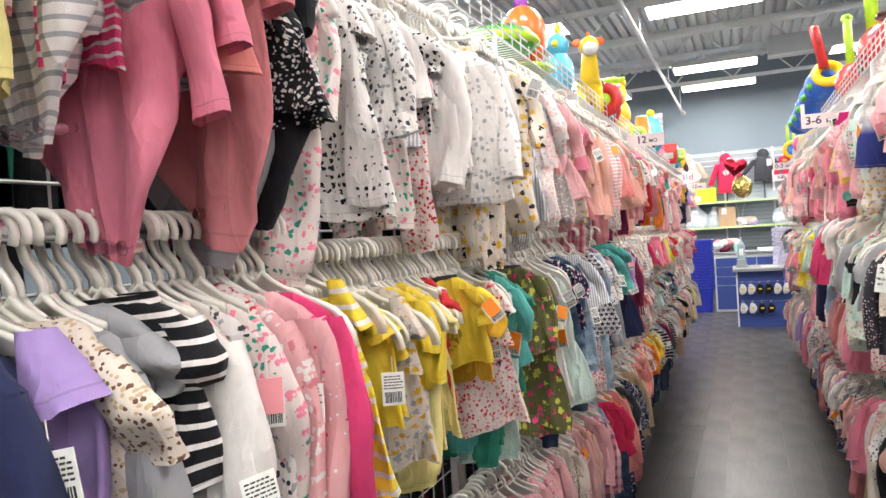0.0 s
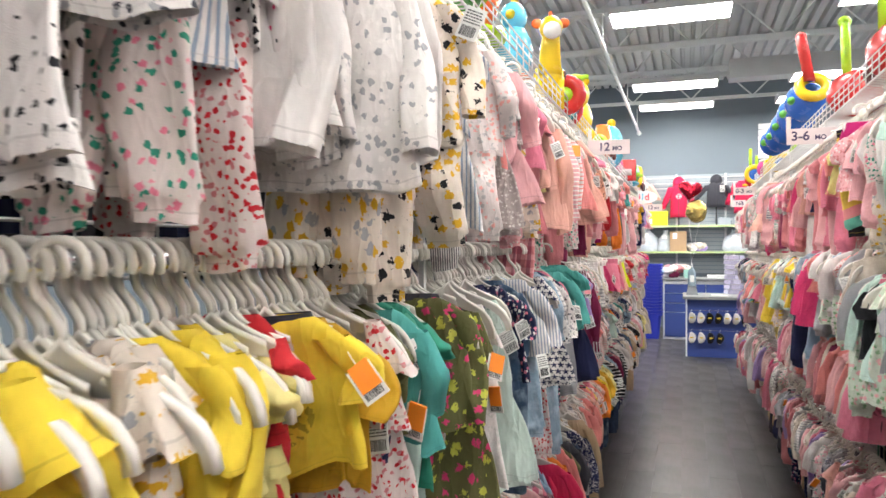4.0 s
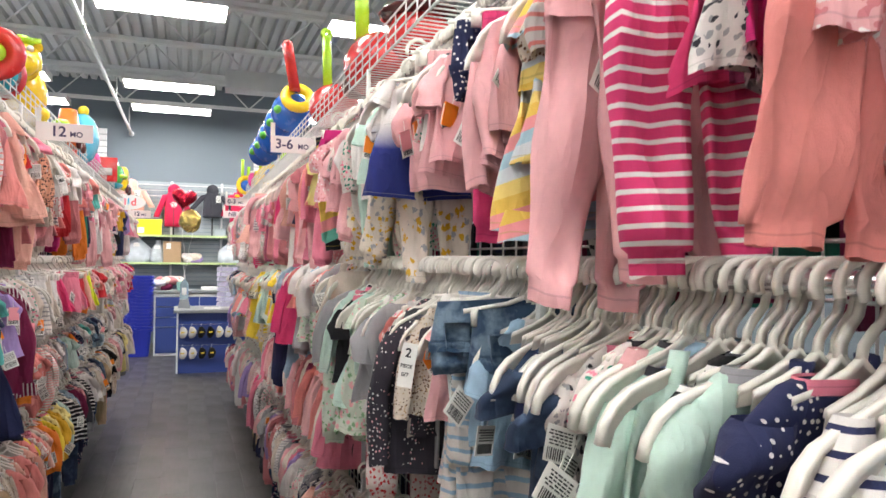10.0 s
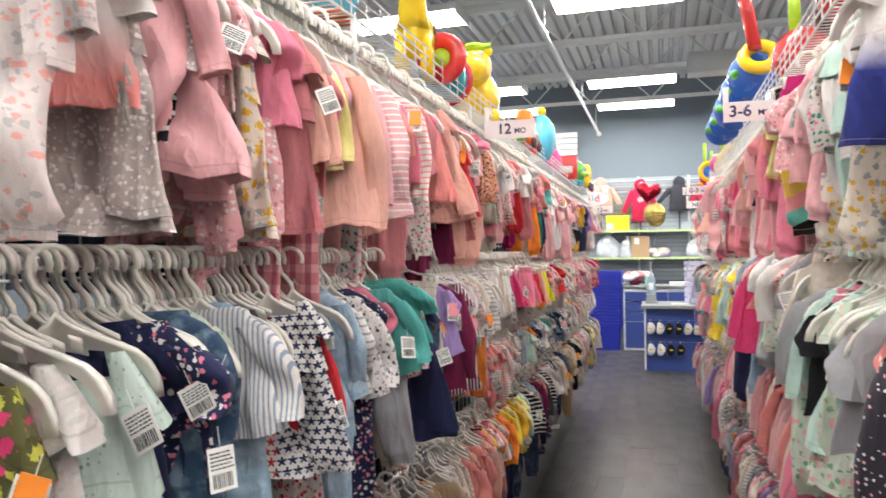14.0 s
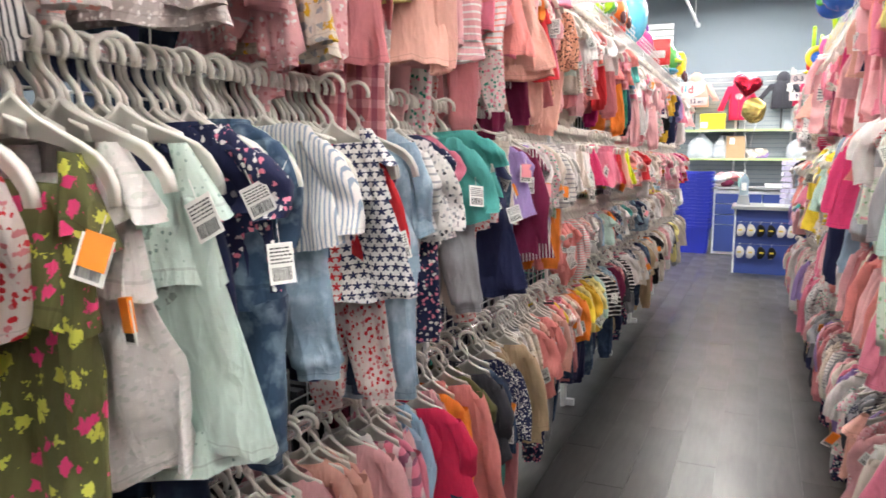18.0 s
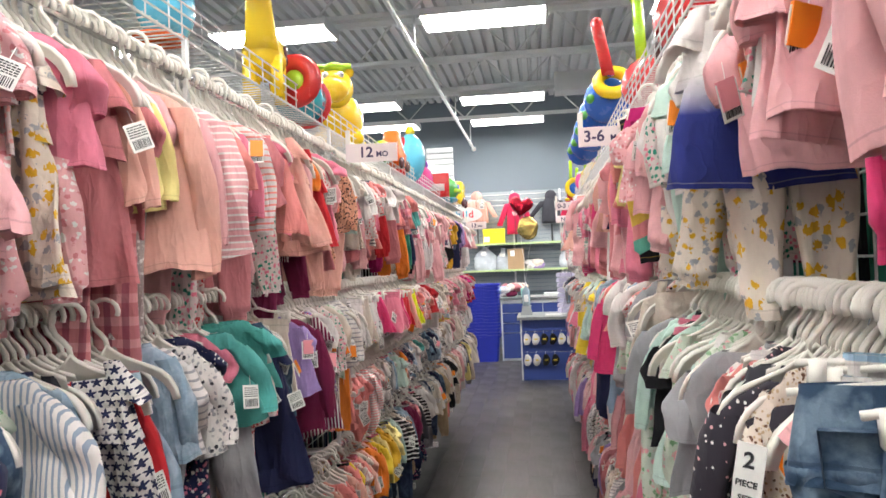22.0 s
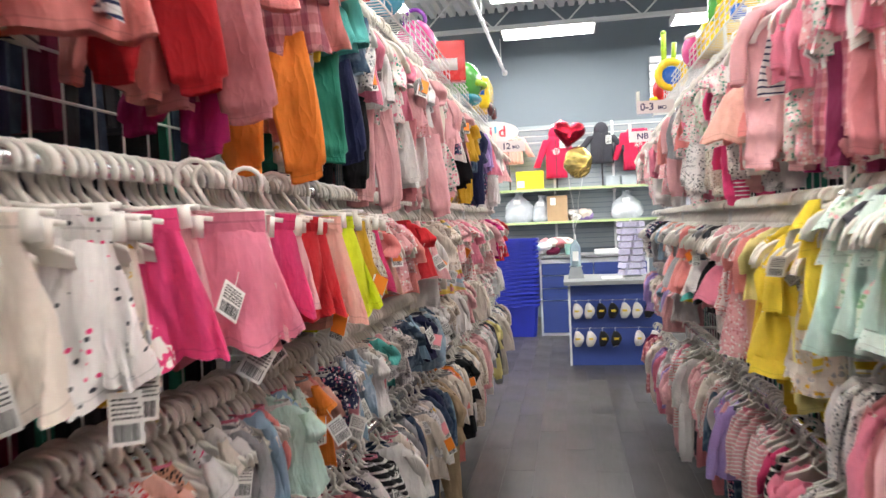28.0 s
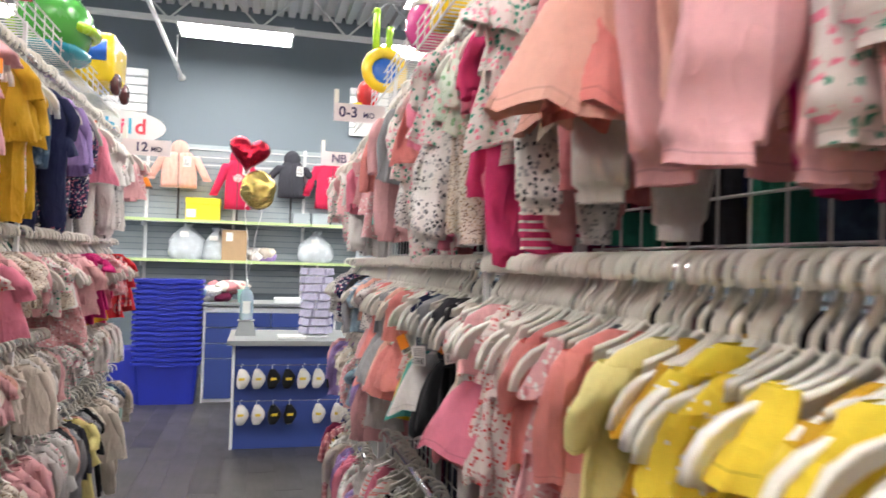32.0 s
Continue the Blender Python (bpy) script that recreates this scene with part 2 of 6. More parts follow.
FAB = {}
for _n, _a in {
    "white": (WHITE,), "cream": (CREAM,), "pink": (PINK,), "pale": (PALE,), "rose": (ROSE,), "hot": (HOT,), "magenta": (MAG,),
    "coral": (CORAL,), "peach": (PEACH,), "orange": (ORANGE,), "red": (RED,), "maroon": (MAROON,), "crimson": ((0.60, 0.025, 0.085),), "yellow": (YELLOW,),
    "mustard": (MUSTARD,), "lemon": (LEMON,), "neon": (NEON,), "mint": (MINT,), "teal": (TEAL,), "green": (GREEN,), "olive": (OLIVE,),
    "navy": (NAVY,), "blue": (BLUE,), "sky": (SKY,), "grey": (GREY,), "charcoal": (CHAR,), "black": (BLACK,), "lilac": (LILAC,), "tan": (TAN,),
    "denim": ((0.045, 0.085, 0.15), "denim", (0.24, 0.33, 0.42)), "denim_light": ((0.30, 0.42, 0.54), "denim", (0.52, 0.63, 0.72)), "denim_dark": ((0.03, 0.05, 0.10), "denim", (0.07, 0.11, 0.19)),
    "pink_stripe": (HOT, "stripe", WHITE, None, 0.019), "pale_stripe": (PALE, "stripe", WHITE, None, 0.018), "grey_stripe": (WHITE, "stripe", GREY, None, 0.022),
    "navy_stripe": (WHITE, "stripe", NAVY, None, 0.022), "black_stripe": (BLACK, "stripe", WHITE, None, 0.03), "yellow_stripe": (YELLOW, "stripe", WHITE, None, 0.036),
    "sky_stripe": (WHITE, "stripe", SKY, None, 0.03), "coral_stripe": (WHITE, "stripe", CORAL, None, 0.02), "pin_stripe": (WHITE, "vstripe", CHAR, None, 0.016),
    "blue_vstripe": (WHITE, "vstripe", (0.28, 0.34, 0.44), None, 0.022), "maroon_stripe": (MAROON, "vstripe", WHITE, None, 0.03),
    "rainbow": ((0.8, 0.62, 0.2), "rainbow", (0.55, 0.58, 0.62), (0.35, 0.5, 0.6), 0.035), "tropic": ((0.82, 0.6, 0.1), "rainbow", BLACK, (0.15, 0.5, 0.4), 0.055),
    "dip": (WHITE, "dip", (0.03, 0.04, 0.20)), "ombre": (WHITE, "dip", CORAL), "lace": ((0.50, 0.43, 0.41), "floral", WHITE, (0.62, 0.55, 0.52), 0.022), "lace_white": (WHITE, "floral", (0.62, 0.62, 0.58), WHITE, 0.02),
    "floral": ((0.80, 0.70, 0.67), "floral", PINK, GREEN, 0.032), "floral_pink": (PALE, "floral", WHITE, ROSE, 0.03), "floral_yellow": (CREAM, "floral", MUSTARD, GREY, 0.05),
    "floral_navy": (NAVY, "floral", PINK, WHITE, 0.03), "floral_red": ((0.80, 0.69, 0.66), "floral", RED, ROSE, 0.026), "floral_olive": (OLIVE, "floral", (0.6, 0.6, 0.1), HOT, 0.06),
    "floral_grey": (WHITE, "floral", GREY, CHAR, 0.028), "floral_mint": ((0.70, 0.78, 0.66), "floral", (0.25, 0.45, 0.25), PALE, 0.045), "paisley": (BLACK, "floral", WHITE, WHITE, 0.022),
    "floral_lilac": (LILAC, "floral", WHITE, HOT, 0.03), "leopard": ((0.72, 0.36, 0.24), "floral", BLACK, BLACK, 0.024), "leopard_beige": (CREAM, "floral", BROWN, TAN, 0.016),
    "flamingo": ((0.80, 0.70, 0.68), "floral", (0.82, 0.40, 0.36), (0.5, 0.46, 0.46), 0.034), "banana": (CREAM, "floral", MUSTARD, BLACK, 0.06), "hearts": (WHITE, "hearts", BLACK, BLACK, 0.036), "script": (WHITE, "floral", GREY, WHITE, 0.034), "bows": ((0.78, 0.68, 0.66), "floral", BLACK, PALE, 0.055), "mint_pale": ((0.66, 0.80, 0.73),), "eyelet": ((0.68, 0.81, 0.74), "dots", (0.30, 0.42, 0.38), (0.42, 0.56, 0.50), 0.026),
    "dots": (NAVY, "dots", WHITE, WHITE, 0.026), "dots_white": (WHITE, "dots", CHAR, HOT, 0.03), "dots_dark": ((0.05, 0.045, 0.06), "dots", WHITE, PALE, 0.024), "dots_yellow": (YELLOW, "dots", WHITE, WHITE, 0.034),
    "dots_pink": (PALE, "dots", WHITE, HOT, 0.03), "stars_red": (WHITE, "stars", RED, NAVY, 0.056), "stars_navy": (WHITE, "stars", NAVY, NAVY, 0.056), "check": (RED, "plaid", NAVY, WHITE, 0.03),
    "plaid": (PINK, "plaid", NAVY, WHITE, 0.05), "plaid_rose": (ROSE, "plaid", PALE, MAROON, 0.045), "gingham": (WHITE, "plaid", PALE, PALE, 0.02), "knit_navy": (NAVY, "floral", WHITE, WHITE, 0.016),
    "foil": ((0.55, 0.56, 0.58),),
}.items():
    FAB[_n] = fabric(_n, *_a)

M_HANGER = plain("hanger_plastic", (0.84, 0.81, 0.745), 0.35, var=0.05, bump=0.03)
M_WIRE = plain("white_wire", (0.74, 0.74, 0.73), 0.4, var=0.08, bump=0.05)
M_CHROME = plain("chrome_tube", (0.72, 0.72, 0.74), 0.22, 1.0, var=0.06, bump=0.0)
M_TAG = plain("tag_card", (0.82, 0.81, 0.78), 0.6, var=0.05)
M_INK = plain("black_ink", (0.03, 0.03, 0.035), 0.6, var=0.1, bump=0.0)
M_STICK_O = plain("orange_sticker", (0.95, 0.28, 0.02), 0.5, var=0.06, bump=0.0)
M_STICK_P = plain("pink_sticker", (0.90, 0.35, 0.40), 0.5, var=0.06, bump=0.0)
M_WALL = plain("wall_paint", (0.165, 0.20, 0.235), 0.75, var=0.05, scale=1.2, bump=0.12, grain=160)
M_DECK = plain("galvanised_deck", (0.74, 0.76, 0.77), 0.5, 0.0, var=0.08, scale=2.0, bump=0.05)
M_STEEL = plain("painted_steel", (0.80, 0.82, 0.82), 0.5, var=0.1, scale=5.0, bump=0.05)
M_LAMPBOX = plain("lamp_housing", (0.8, 0.8, 0.8), 0.45, var=0.04, bump=0.0)


def emitter(name, colour, strength):
    m, nt, b = nodes_of(name)
    b.inputs["Base Color"].default_value = rgba((0.9, 0.9, 0.9))
    b.inputs["Emission Color"].default_value = rgba(colour)
    b.inputs["Emission Strength"].default_value = strength
    return m


M_GLOW = emitter("lamp_diffuser", (1.0, 0.98, 0.94), LAMP_STRENGTH)


def floor_material():
    m, nt, b = nodes_of("vinyl_plank")
    co = object_coord(nt, False)
    info = nt.nodes.new("ShaderNodeObjectInfo")
    st = nt.nodes.new("ShaderNodeMapping")
    st.inputs["Scale"].default_value = (1.0, 0.12, 1.0)
    nt.links.new(co, st.inputs["Vector"])
    off = nt.nodes.new("ShaderNodeVectorMath")
    nt.links.new(st.outputs[0], off.inputs[0])
    nt.links.new(info.outputs["Random"], off.inputs[1])
    grain = noise_node(nt, off.outputs[0], 45.0, 6.0)
    dirt = noise_node(nt, co, 3.0, 4.0)
    base = mix_node(nt, grain, rgba((0.018, 0.016, 0.015)), rgba((0.088, 0.078, 0.072)))
    tone = math_node(nt, "ADD", math_node(nt, "MULTIPLY", info.outputs["Random"], 0.45), 0.7)
    cx = nt.nodes.new("ShaderNodeCombineXYZ")
    for k in range(3):
        nt.links.new(tone, cx.inputs[k])
    col = mix_node(nt, 1.0, base, cx.outputs[0], "MULTIPLY")
    col = mix_node(nt, math_node(nt, "MULTIPLY", dirt, 0.14), col, rgba((0.11, 0.11, 0.11)))
    nt.links.new(col, b.inputs["Base Color"])
    nt.links.new(math_node(nt, "ADD", math_node(nt, "MULTIPLY", dirt, 0.34), 0.16), b.inputs["Roughness"])
    bump_node(nt, b, grain, 0.15, 0.001)
    return m


M_FLOOR = floor_material()


# ---- mesh helpers ----
def mesh_of(name, bm, *mats, smooth=True):
    me = bpy.data.meshes.new(name)
    bm.normal_update()
    bm.to_mesh(me)
    bm.free()
    for m in mats:
        me.materials.append(m)
    if smooth:
        me.shade_smooth()
    return me


def garment_skin(bm, rings, close=False):
    """A tube of cloth whose open ends carry the trim value that the cloth's hem stitching follows."""
    trim = bm.verts.layers.float.get("trim") or bm.verts.layers.float.new("trim")
    rows = [[bm.verts.new(p) for p in r] for r in rings]
    n = len(rows[0])
    for a, b in zip(rows, rows[1:]):
        for j in range(n):
            bm.faces.new((a[j], a[(j + 1) % n], b[(j + 1) % n], b[j]))
    for v in rows[-1]:
        v[trim] = 1.0
    if close:
        bm.faces.new(rows[0][::-1])
        bm.faces.new(rows[-1])
    return bm


def part(name, bm, mats, parent=None, label="", smooth=False):
    mats = mats if isinstance(mats, (list, tuple)) else [mats]
    me = bm if isinstance(bm, bpy.types.Mesh) else mesh_of(name, bm, *mats, smooth=smooth)
    ob = new(name, me)
    ob.parent = parent
    if label:
        ob["label"] = label
    return ob


def box(bm, x0, x1, y0, y1, z0, z1, mat=0, bevel=0.0):
    m = Matrix.Translation(((x0 + x1) / 2, (y0 + y1) / 2, (z0 + z1) / 2)) @ Matrix.Diagonal((abs(x1 - x0), abs(y1 - y0), abs(z1 - z0), 1))
    vs = bmesh.ops.create_cube(bm, size=1.0, matrix=m)["verts"]
    if bevel:
        es = list({e for v in vs for e in v.link_edges})
        vs = bmesh.ops.bevel(bm, geom=es, offset=bevel, segments=2, affect="EDGES", profile=0.6)["verts"]
    for f in {f for v in vs for f in v.link_faces}:
        f.material_index = mat
    return bm


def boxes(*specs, bevel=0.0):
    bm = bmesh.new()
    for s in specs:
        box(bm, *s[:6], s[6] if len(s) > 6 else 0, bevel)
    return bm


def tube(bm, a, b, r, n=8, mat=0, r2=None):
    a, b = Vector(a), Vector(b)
    d = b - a
    m = Matrix.Translation((a + b) / 2) @ d.to_track_quat("Z", "Y").to_matrix().to_4x4()
    vs = bmesh.ops.create_cone(bm, cap_ends=True, segments=n, radius1=r, radius2=r if r2 is None else r2, depth=d.length, matrix=m)["verts"]
    for f in {f for v in vs for f in v.link_faces}:
        f.material_index = mat
    return bm


def ball(bm, c, r, mat=0, u=14, v=9, turn=None):
    r = (r, r, r) if isinstance(r, (int, float)) else r
    m = Matrix.Translation(c) @ (turn or Matrix.Identity(4)) @ Matrix.Diagonal((*r, 1))
    vs = bmesh.ops.create_uvsphere(bm, u_segments=u, v_segments=v, radius=1.0, matrix=m)["verts"]
    for f in {f for w in vs for f in w.link_faces}:
        f.material_index = mat
    return bm


def ring(bm, c, big, small, turn=None, n=18, k=8, mat=0):
    """A torus round local z."""
    m = Matrix.Translation(c) @ (turn or Matrix.Identity(4))
    grid = []
    for i in range(n):
        a = 2 * math.pi * i / n
        grid.append([bm.verts.new(m @ Vector(((big + small * math.cos(q)) * math.cos(a), (big + small * math.cos(q)) * math.sin(a), small * math.sin(q))))
                     for q in (2 * math.pi * j / k for j in range(k))])
    for i in range(n):
        for j in range(k):
            f = bm.faces.new((grid[i][j], grid[(i + 1) % n][j], grid[(i + 1) % n][(j + 1) % k], grid[i][(j + 1) % k]))
            f.material_index = mat
    return bm


def skin(bm, rings, close=True, mat=0):
    """Bridges rings of points into a tube and caps its ends."""
    rows = [[bm.verts.new(p) for p in r] for r in rings]
    n = len(rows[0])
    for a, b in zip(rows, rows[1:]):
        for j in range(n):
            f = bm.faces.new((a[j], a[(j + 1) % n], b[(j + 1) % n], b[j]))
            f.material_index = mat
    if close:
        for r in (rows[0][::-1], rows[-1]):
            f = bm.faces.new(r)
            f.material_index = mat
    return bm


def strip(bm, path, w, t, mat=0):
    """A flat band swept along points in the xz plane, w wide in y and t thick."""
    rings = []
    for i, (x, z) in enumerate(path):
        x0, z0 = path[max(0, i - 1)]
        x1, z1 = path[min(len(path) - 1, i + 1)]
        l = math.hypot(x1 - x0, z1 - z0) or 1
        nx, nz = -(z1 - z0) / l * t / 2, (x1 - x0) / l * t / 2
        rings.append([(x + nx, -w / 2, z + nz), (x + nx, w / 2, z + nz), (x - nx, w / 2, z - nz), (x - nx, -w / 2, z - nz)])
    return skin(bm, rings, True, mat)


def structure(name, bm, mat, label="", smooth=False):
    return tagged(part(name, bm, mat, None, smooth=smooth), label, kind="structure")


def words(text, size, mat, parent, m, name="lettering"):
    cu = bpy.data.curves.new(name, "FONT")
    cu.offset = size * 0.022
    cu.body, cu.size, cu.extrude, cu.align_x, cu.align_y = text, size, 0.0008, "LEFT", "CENTER"
    ob = new("text_source", cu)
    dg = bpy.context.evaluated_depsgraph_get()
    me = bpy.data.meshes.new_from_object(ob.evaluated_get(dg))
    bpy.data.objects.remove(ob)
    me.materials.clear()
    me.materials.append(mat)
    p = new(name, me)
    p.parent = parent
    p.matrix_basis = m
    return p

# ---- shell of the shop ----
structure("floor", boxes((WEST, EAST, FRONT, BACK, -0.12, -0.004)), M_FLOOR, "dark grey vinyl floor")
structure("wall_north", boxes((WEST, EAST, BACK, BACK + 0.15, 0, 5.2)), M_WALL, "pale blue-grey painted back wall")
structure("wall_south", boxes((WEST, EAST, FRONT - 0.15, FRONT, 0, 5.2)), M_WALL, "pale blue-grey painted wall")
structure("wall_west", boxes((WEST - 0.15, WEST, FRONT, BACK, 0, 5.2)), M_WALL, "pale blue-grey painted wall")
structure("wall_east", boxes((EAST, EAST + 0.15, FRONT, BACK, 0, 5.2)), M_WALL, "pale blue-grey painted wall")


def deck():
    """Corrugated roof deck, ribs along the shop's length, with its thickness."""
    bm = bmesh.new()
    prof = []
    x = WEST
    while x < EAST:
        prof += [(x, DECK), (x + 0.085, DECK), (x + 0.100, DECK + 0.075), (x + 0.137, DECK + 0.075)]
        x += 0.152
    lo = [[bm.verts.new((px, y, pz)) for px, pz in prof] for y in (FRONT, BACK)]
    hi = [[bm.verts.new((px, y, pz + 0.06)) for px, pz in prof] for y in (FRONT, BACK)]
    for k in range(len(prof) - 1):
        bm.faces.new((lo[0][k], lo[1][k], lo[1][k + 1], lo[0][k + 1]))
        bm.faces.new((hi[0][k + 1], hi[1][k + 1], hi[1][k], hi[0][k]))
    return bm


structure("ceiling", deck(), M_DECK, "pale corrugated metal roof deck")


def joist(y):
    """Open-web steel joist: two chords of paired angles and a zigzag web."""
    top, bot = DECK - 0.03, 4.14
    bm = bmesh.new()
    for z0, z1 in ((top - 0.05, top + 0.028), (bot, bot + 0.05)):
        box(bm, WEST, EAST, y - 0.045, y - 0.012, z0, z1)
        box(bm, WEST, EAST, y + 0.012, y + 0.045, z0, z1)
    x, up = WEST + 0.1, True
    while x < EAST - 0.5:
        a, b = (bot + 0.03, top - 0.02) if up else (top - 0.02, bot + 0.03)
        tube(bm, (x, y, a), (x + 0.5, y, b), 0.012, 6)
        x, up = x + 0.5, not up
    return bm


for k, jy in enumerate((-7.8, -6.2, -4.5, -2.9, -1.2, 0.3, 1.75, 3.45, 5.15, 6.85, 8.72, 10.4, 12.25, 14.05)):
    tagged(part("roof_joist", joist(jy), M_STEEL), "white-painted open-web steel roof joist", "joist", "roof joists", "structure")
for bx, bz in ((-3.4, 4.22), (2.9, 4.22)):
    bm = boxes((bx - 0.02, bx + 0.02, FRONT, BACK, bz, bz + 0.04))
    tagged(part("bridging_bar", bm, M_STEEL), "white steel bridging bar along the roof", "bar", "", "structure")


def pipe_run():
    bm = bmesh.new()
    tube(bm, (-0.86, FRONT, 3.79), (-0.86, BACK - 0.02, 3.79), 0.022, 10)
    for y in (-2, 1.75, 5.15, 8.72, 12.25, 14.6):
        tube(bm, (-0.86, y, 3.79), (-0.86, y, 4.16), 0.008, 6)
        tube(bm, (-0.86, y - 0.02, 3.79), (-0.86, y + 0.02, 3.79), 0.03, 10)
    tube(bm, (-0.86, BACK - 0.03, 3.79), (-0.86, BACK, 3.79), 0.045, 12)
    return bm


tagged(part("sprinkler_pipe", pipe_run(), M_STEEL, smooth=True), "white sprinkler pipe hung under the joists", "pipe")
tagged(part("duct_beam", boxes((0.62, EAST, 12.05, 12.4, 4.06, 4.34)), M_STEEL), "pale boxed duct between the joists", "duct", "", "structure")


def ceiling_light(x, y, w=1.24, d=0.48):
    base = new("ceiling_light")
    base.location = (x, y, 4.05)
    tagged(base, "white ceiling light with a lit diffuser; rows behind y -4 are added fill", "ceiling light", "ceiling lights")
    h = bmesh.new()
    box(h, -w / 2, w / 2, -d / 2, d / 2, 0.012, 0.085, 0, 0.008)
    for s in (-1, 1):
        box(h, s * w / 2 - 0.012, s * w / 2 + 0.012, -d / 2 - 0.006, d / 2 + 0.006, -0.012, 0.09, 0, 0.004)
    part("housing", h, M_LAMPBOX, base)
    part("diffuser", boxes((-w / 2 + 0.016, w / 2 - 0.016, -d / 2 + 0.012, d / 2 - 0.012, -0.004, 0.010)), M_GLOW, base)
    for s in (-0.5, 0.5):
        rod = bmesh.new()
        tube(rod, (s, 0, 0.085), (s, 0, 0.13), 0.006, 6)
        part("hanger_rod", rod, M_STEEL, base)


for lx in (-4.6, -2.35, -0.155, 2.1, 4.4):
    # rows at -7.8 and -4.5 are unseen, added to light the clothes from behind
    for ly in (-7.8, -4.5, -1.2, 1.75, 5.15, 8.75, 12.3, 14.03):
        ceiling_light(lx, ly)


# ---- racks ----
def rail(x, y0, y1, z):
    bm = bmesh.new()
    tube(bm, (x, y0, z), (x, y1, z), 0.0125, 12)
    return bm


def wire_shelf(side, y0, y1, z=2.20, deep=0.46):
    """White wire shelf with a raised lip over the top rail."""
    s = -1 if side == "L" else 1
    xa = RAIL_L if side == "L" else RAIL_R
    xb = xa + s * deep
    bm = bmesh.new()
    y = y0
    while y < y1:
        tube(bm, (xa, y, z), (xb, y, z), 0.0022, 4)
        y += 0.03
    for k in range(5):
        x = xa + (xb - xa) * k / 4
        tube(bm, (x, y0, z - 0.005), (x, y1, z - 0.005), 0.004, 5)
    for zz in (0.028, 0.056, 0.084):
        tube(bm, (xa, y0, z + zz), (xa, y1, z + zz), 0.003, 5)
    y = y0
    while y < y1:
        tube(bm, (xa, y, z), (xa, y, z + 0.086), 0.0022, 4)
        y += 0.1
    return bm


def grid_panel(x, y0, y1, z0, z1, step=0.076):
    bm = bmesh.new()
    y = y0
    while y <= y1 + 1e-6:
        tube(bm, (x, y, z0), (x, y, z1), 0.0028, 4)
        y += step
    z = z0
    while z <= z1 + 1e-6:
        tube(bm, (x + 0.006, y0, z), (x + 0.006, y1, z), 0.0028, 4)
        z += step
    return bm


POSTS = {"L": [-0.25, 1.03, 2.12, 3.28, 4.45, 5.62, 6.8, 7.97, 9.45], "R": [-0.15, 1.03, 2.23, 3.43, 4.63, 5.85, 7.03, 8.2, 9.45]}
# heights of the rails by bay: top, then downwards
def rails_at(side, y):
    if side == "L":
        return (2.105, 1.62 if y < 1.03 else 1.575, 0.925) if y < 4.45 else (2.10, 1.562, 1.225, 0.92)
    if y < 3.43:
        return (2.08, 1.575, 0.93)
    if y < 5.85:
        return (2.08, 1.635, 1.24, 0.78) if y < 4.63 else (2.08, 1.58, 1.18, 0.74)
    return (2.08, 1.505, 0.88) if y < 8.2 else (2.06, 1.50, 1.13, 0.66)


def rack_bay(side, y0, y1):
    s = -1 if side == "L" else 1
    x = RAIL_L if side == "L" else RAIL_R
    xb = x + s * 0.20
    base = new("clothes_rack")
    tagged(base, "white wire clothes rack bay packed with hung children's clothes", "clothes rack", "rack bays along the aisle")
    for yy in (y0, y1 - 0.03):
        bm = bmesh.new()
        box(bm, xb - 0.0125, xb + 0.0125, yy, yy + 0.025, 0, 2.19, 0, 0.003)
        part("post", bm, M_WIRE, base)
    fr = bmesh.new()
    box(fr, x - 0.006, x + 0.006, y0 + 0.004, y0 + 0.02, rails_at(side, y0 + 0.1)[-1] - 0.02, 2.2, 0, 0.002)
    part("front_post", fr, M_WIRE, base)
    part("foot", boxes((xb - 0.06 if s > 0 else xb - 0.02, xb + 0.02 if s > 0 else xb + 0.06, y0, y0 + 0.03, 0.0, 0.04), bevel=0.004), M_WIRE, base)
    tagged(part("grid_panel", grid_panel(xb + s * 0.02, y0 + 0.03, y1 - 0.03, 0.1, 2.15), M_WIRE, base), kind="stuff")
    for z in rails_at(side, (y0 + y1) / 2):
        rl = part("rail", rail(x, y0 + 0.01, y1 - 0.01, z), M_CHROME, base, "chrome hanging rail", smooth=True)
        for yy in (y0 + 0.03, y1 - 0.045):
            arm = bmesh.new()
            tube(arm, (xb, yy, z - 0.02), (x, yy, z - 0.014), 0.007, 6)
            part("bracket", arm, M_WIRE, rl)
    tagged(part("wire_shelf", wire_shelf(side, y0, y1), M_WIRE, base), kind="stuff")


for side in "LR":
    for a, b in zip(POSTS[side], POSTS[side][1:]):
        rack_bay(side, a, b)


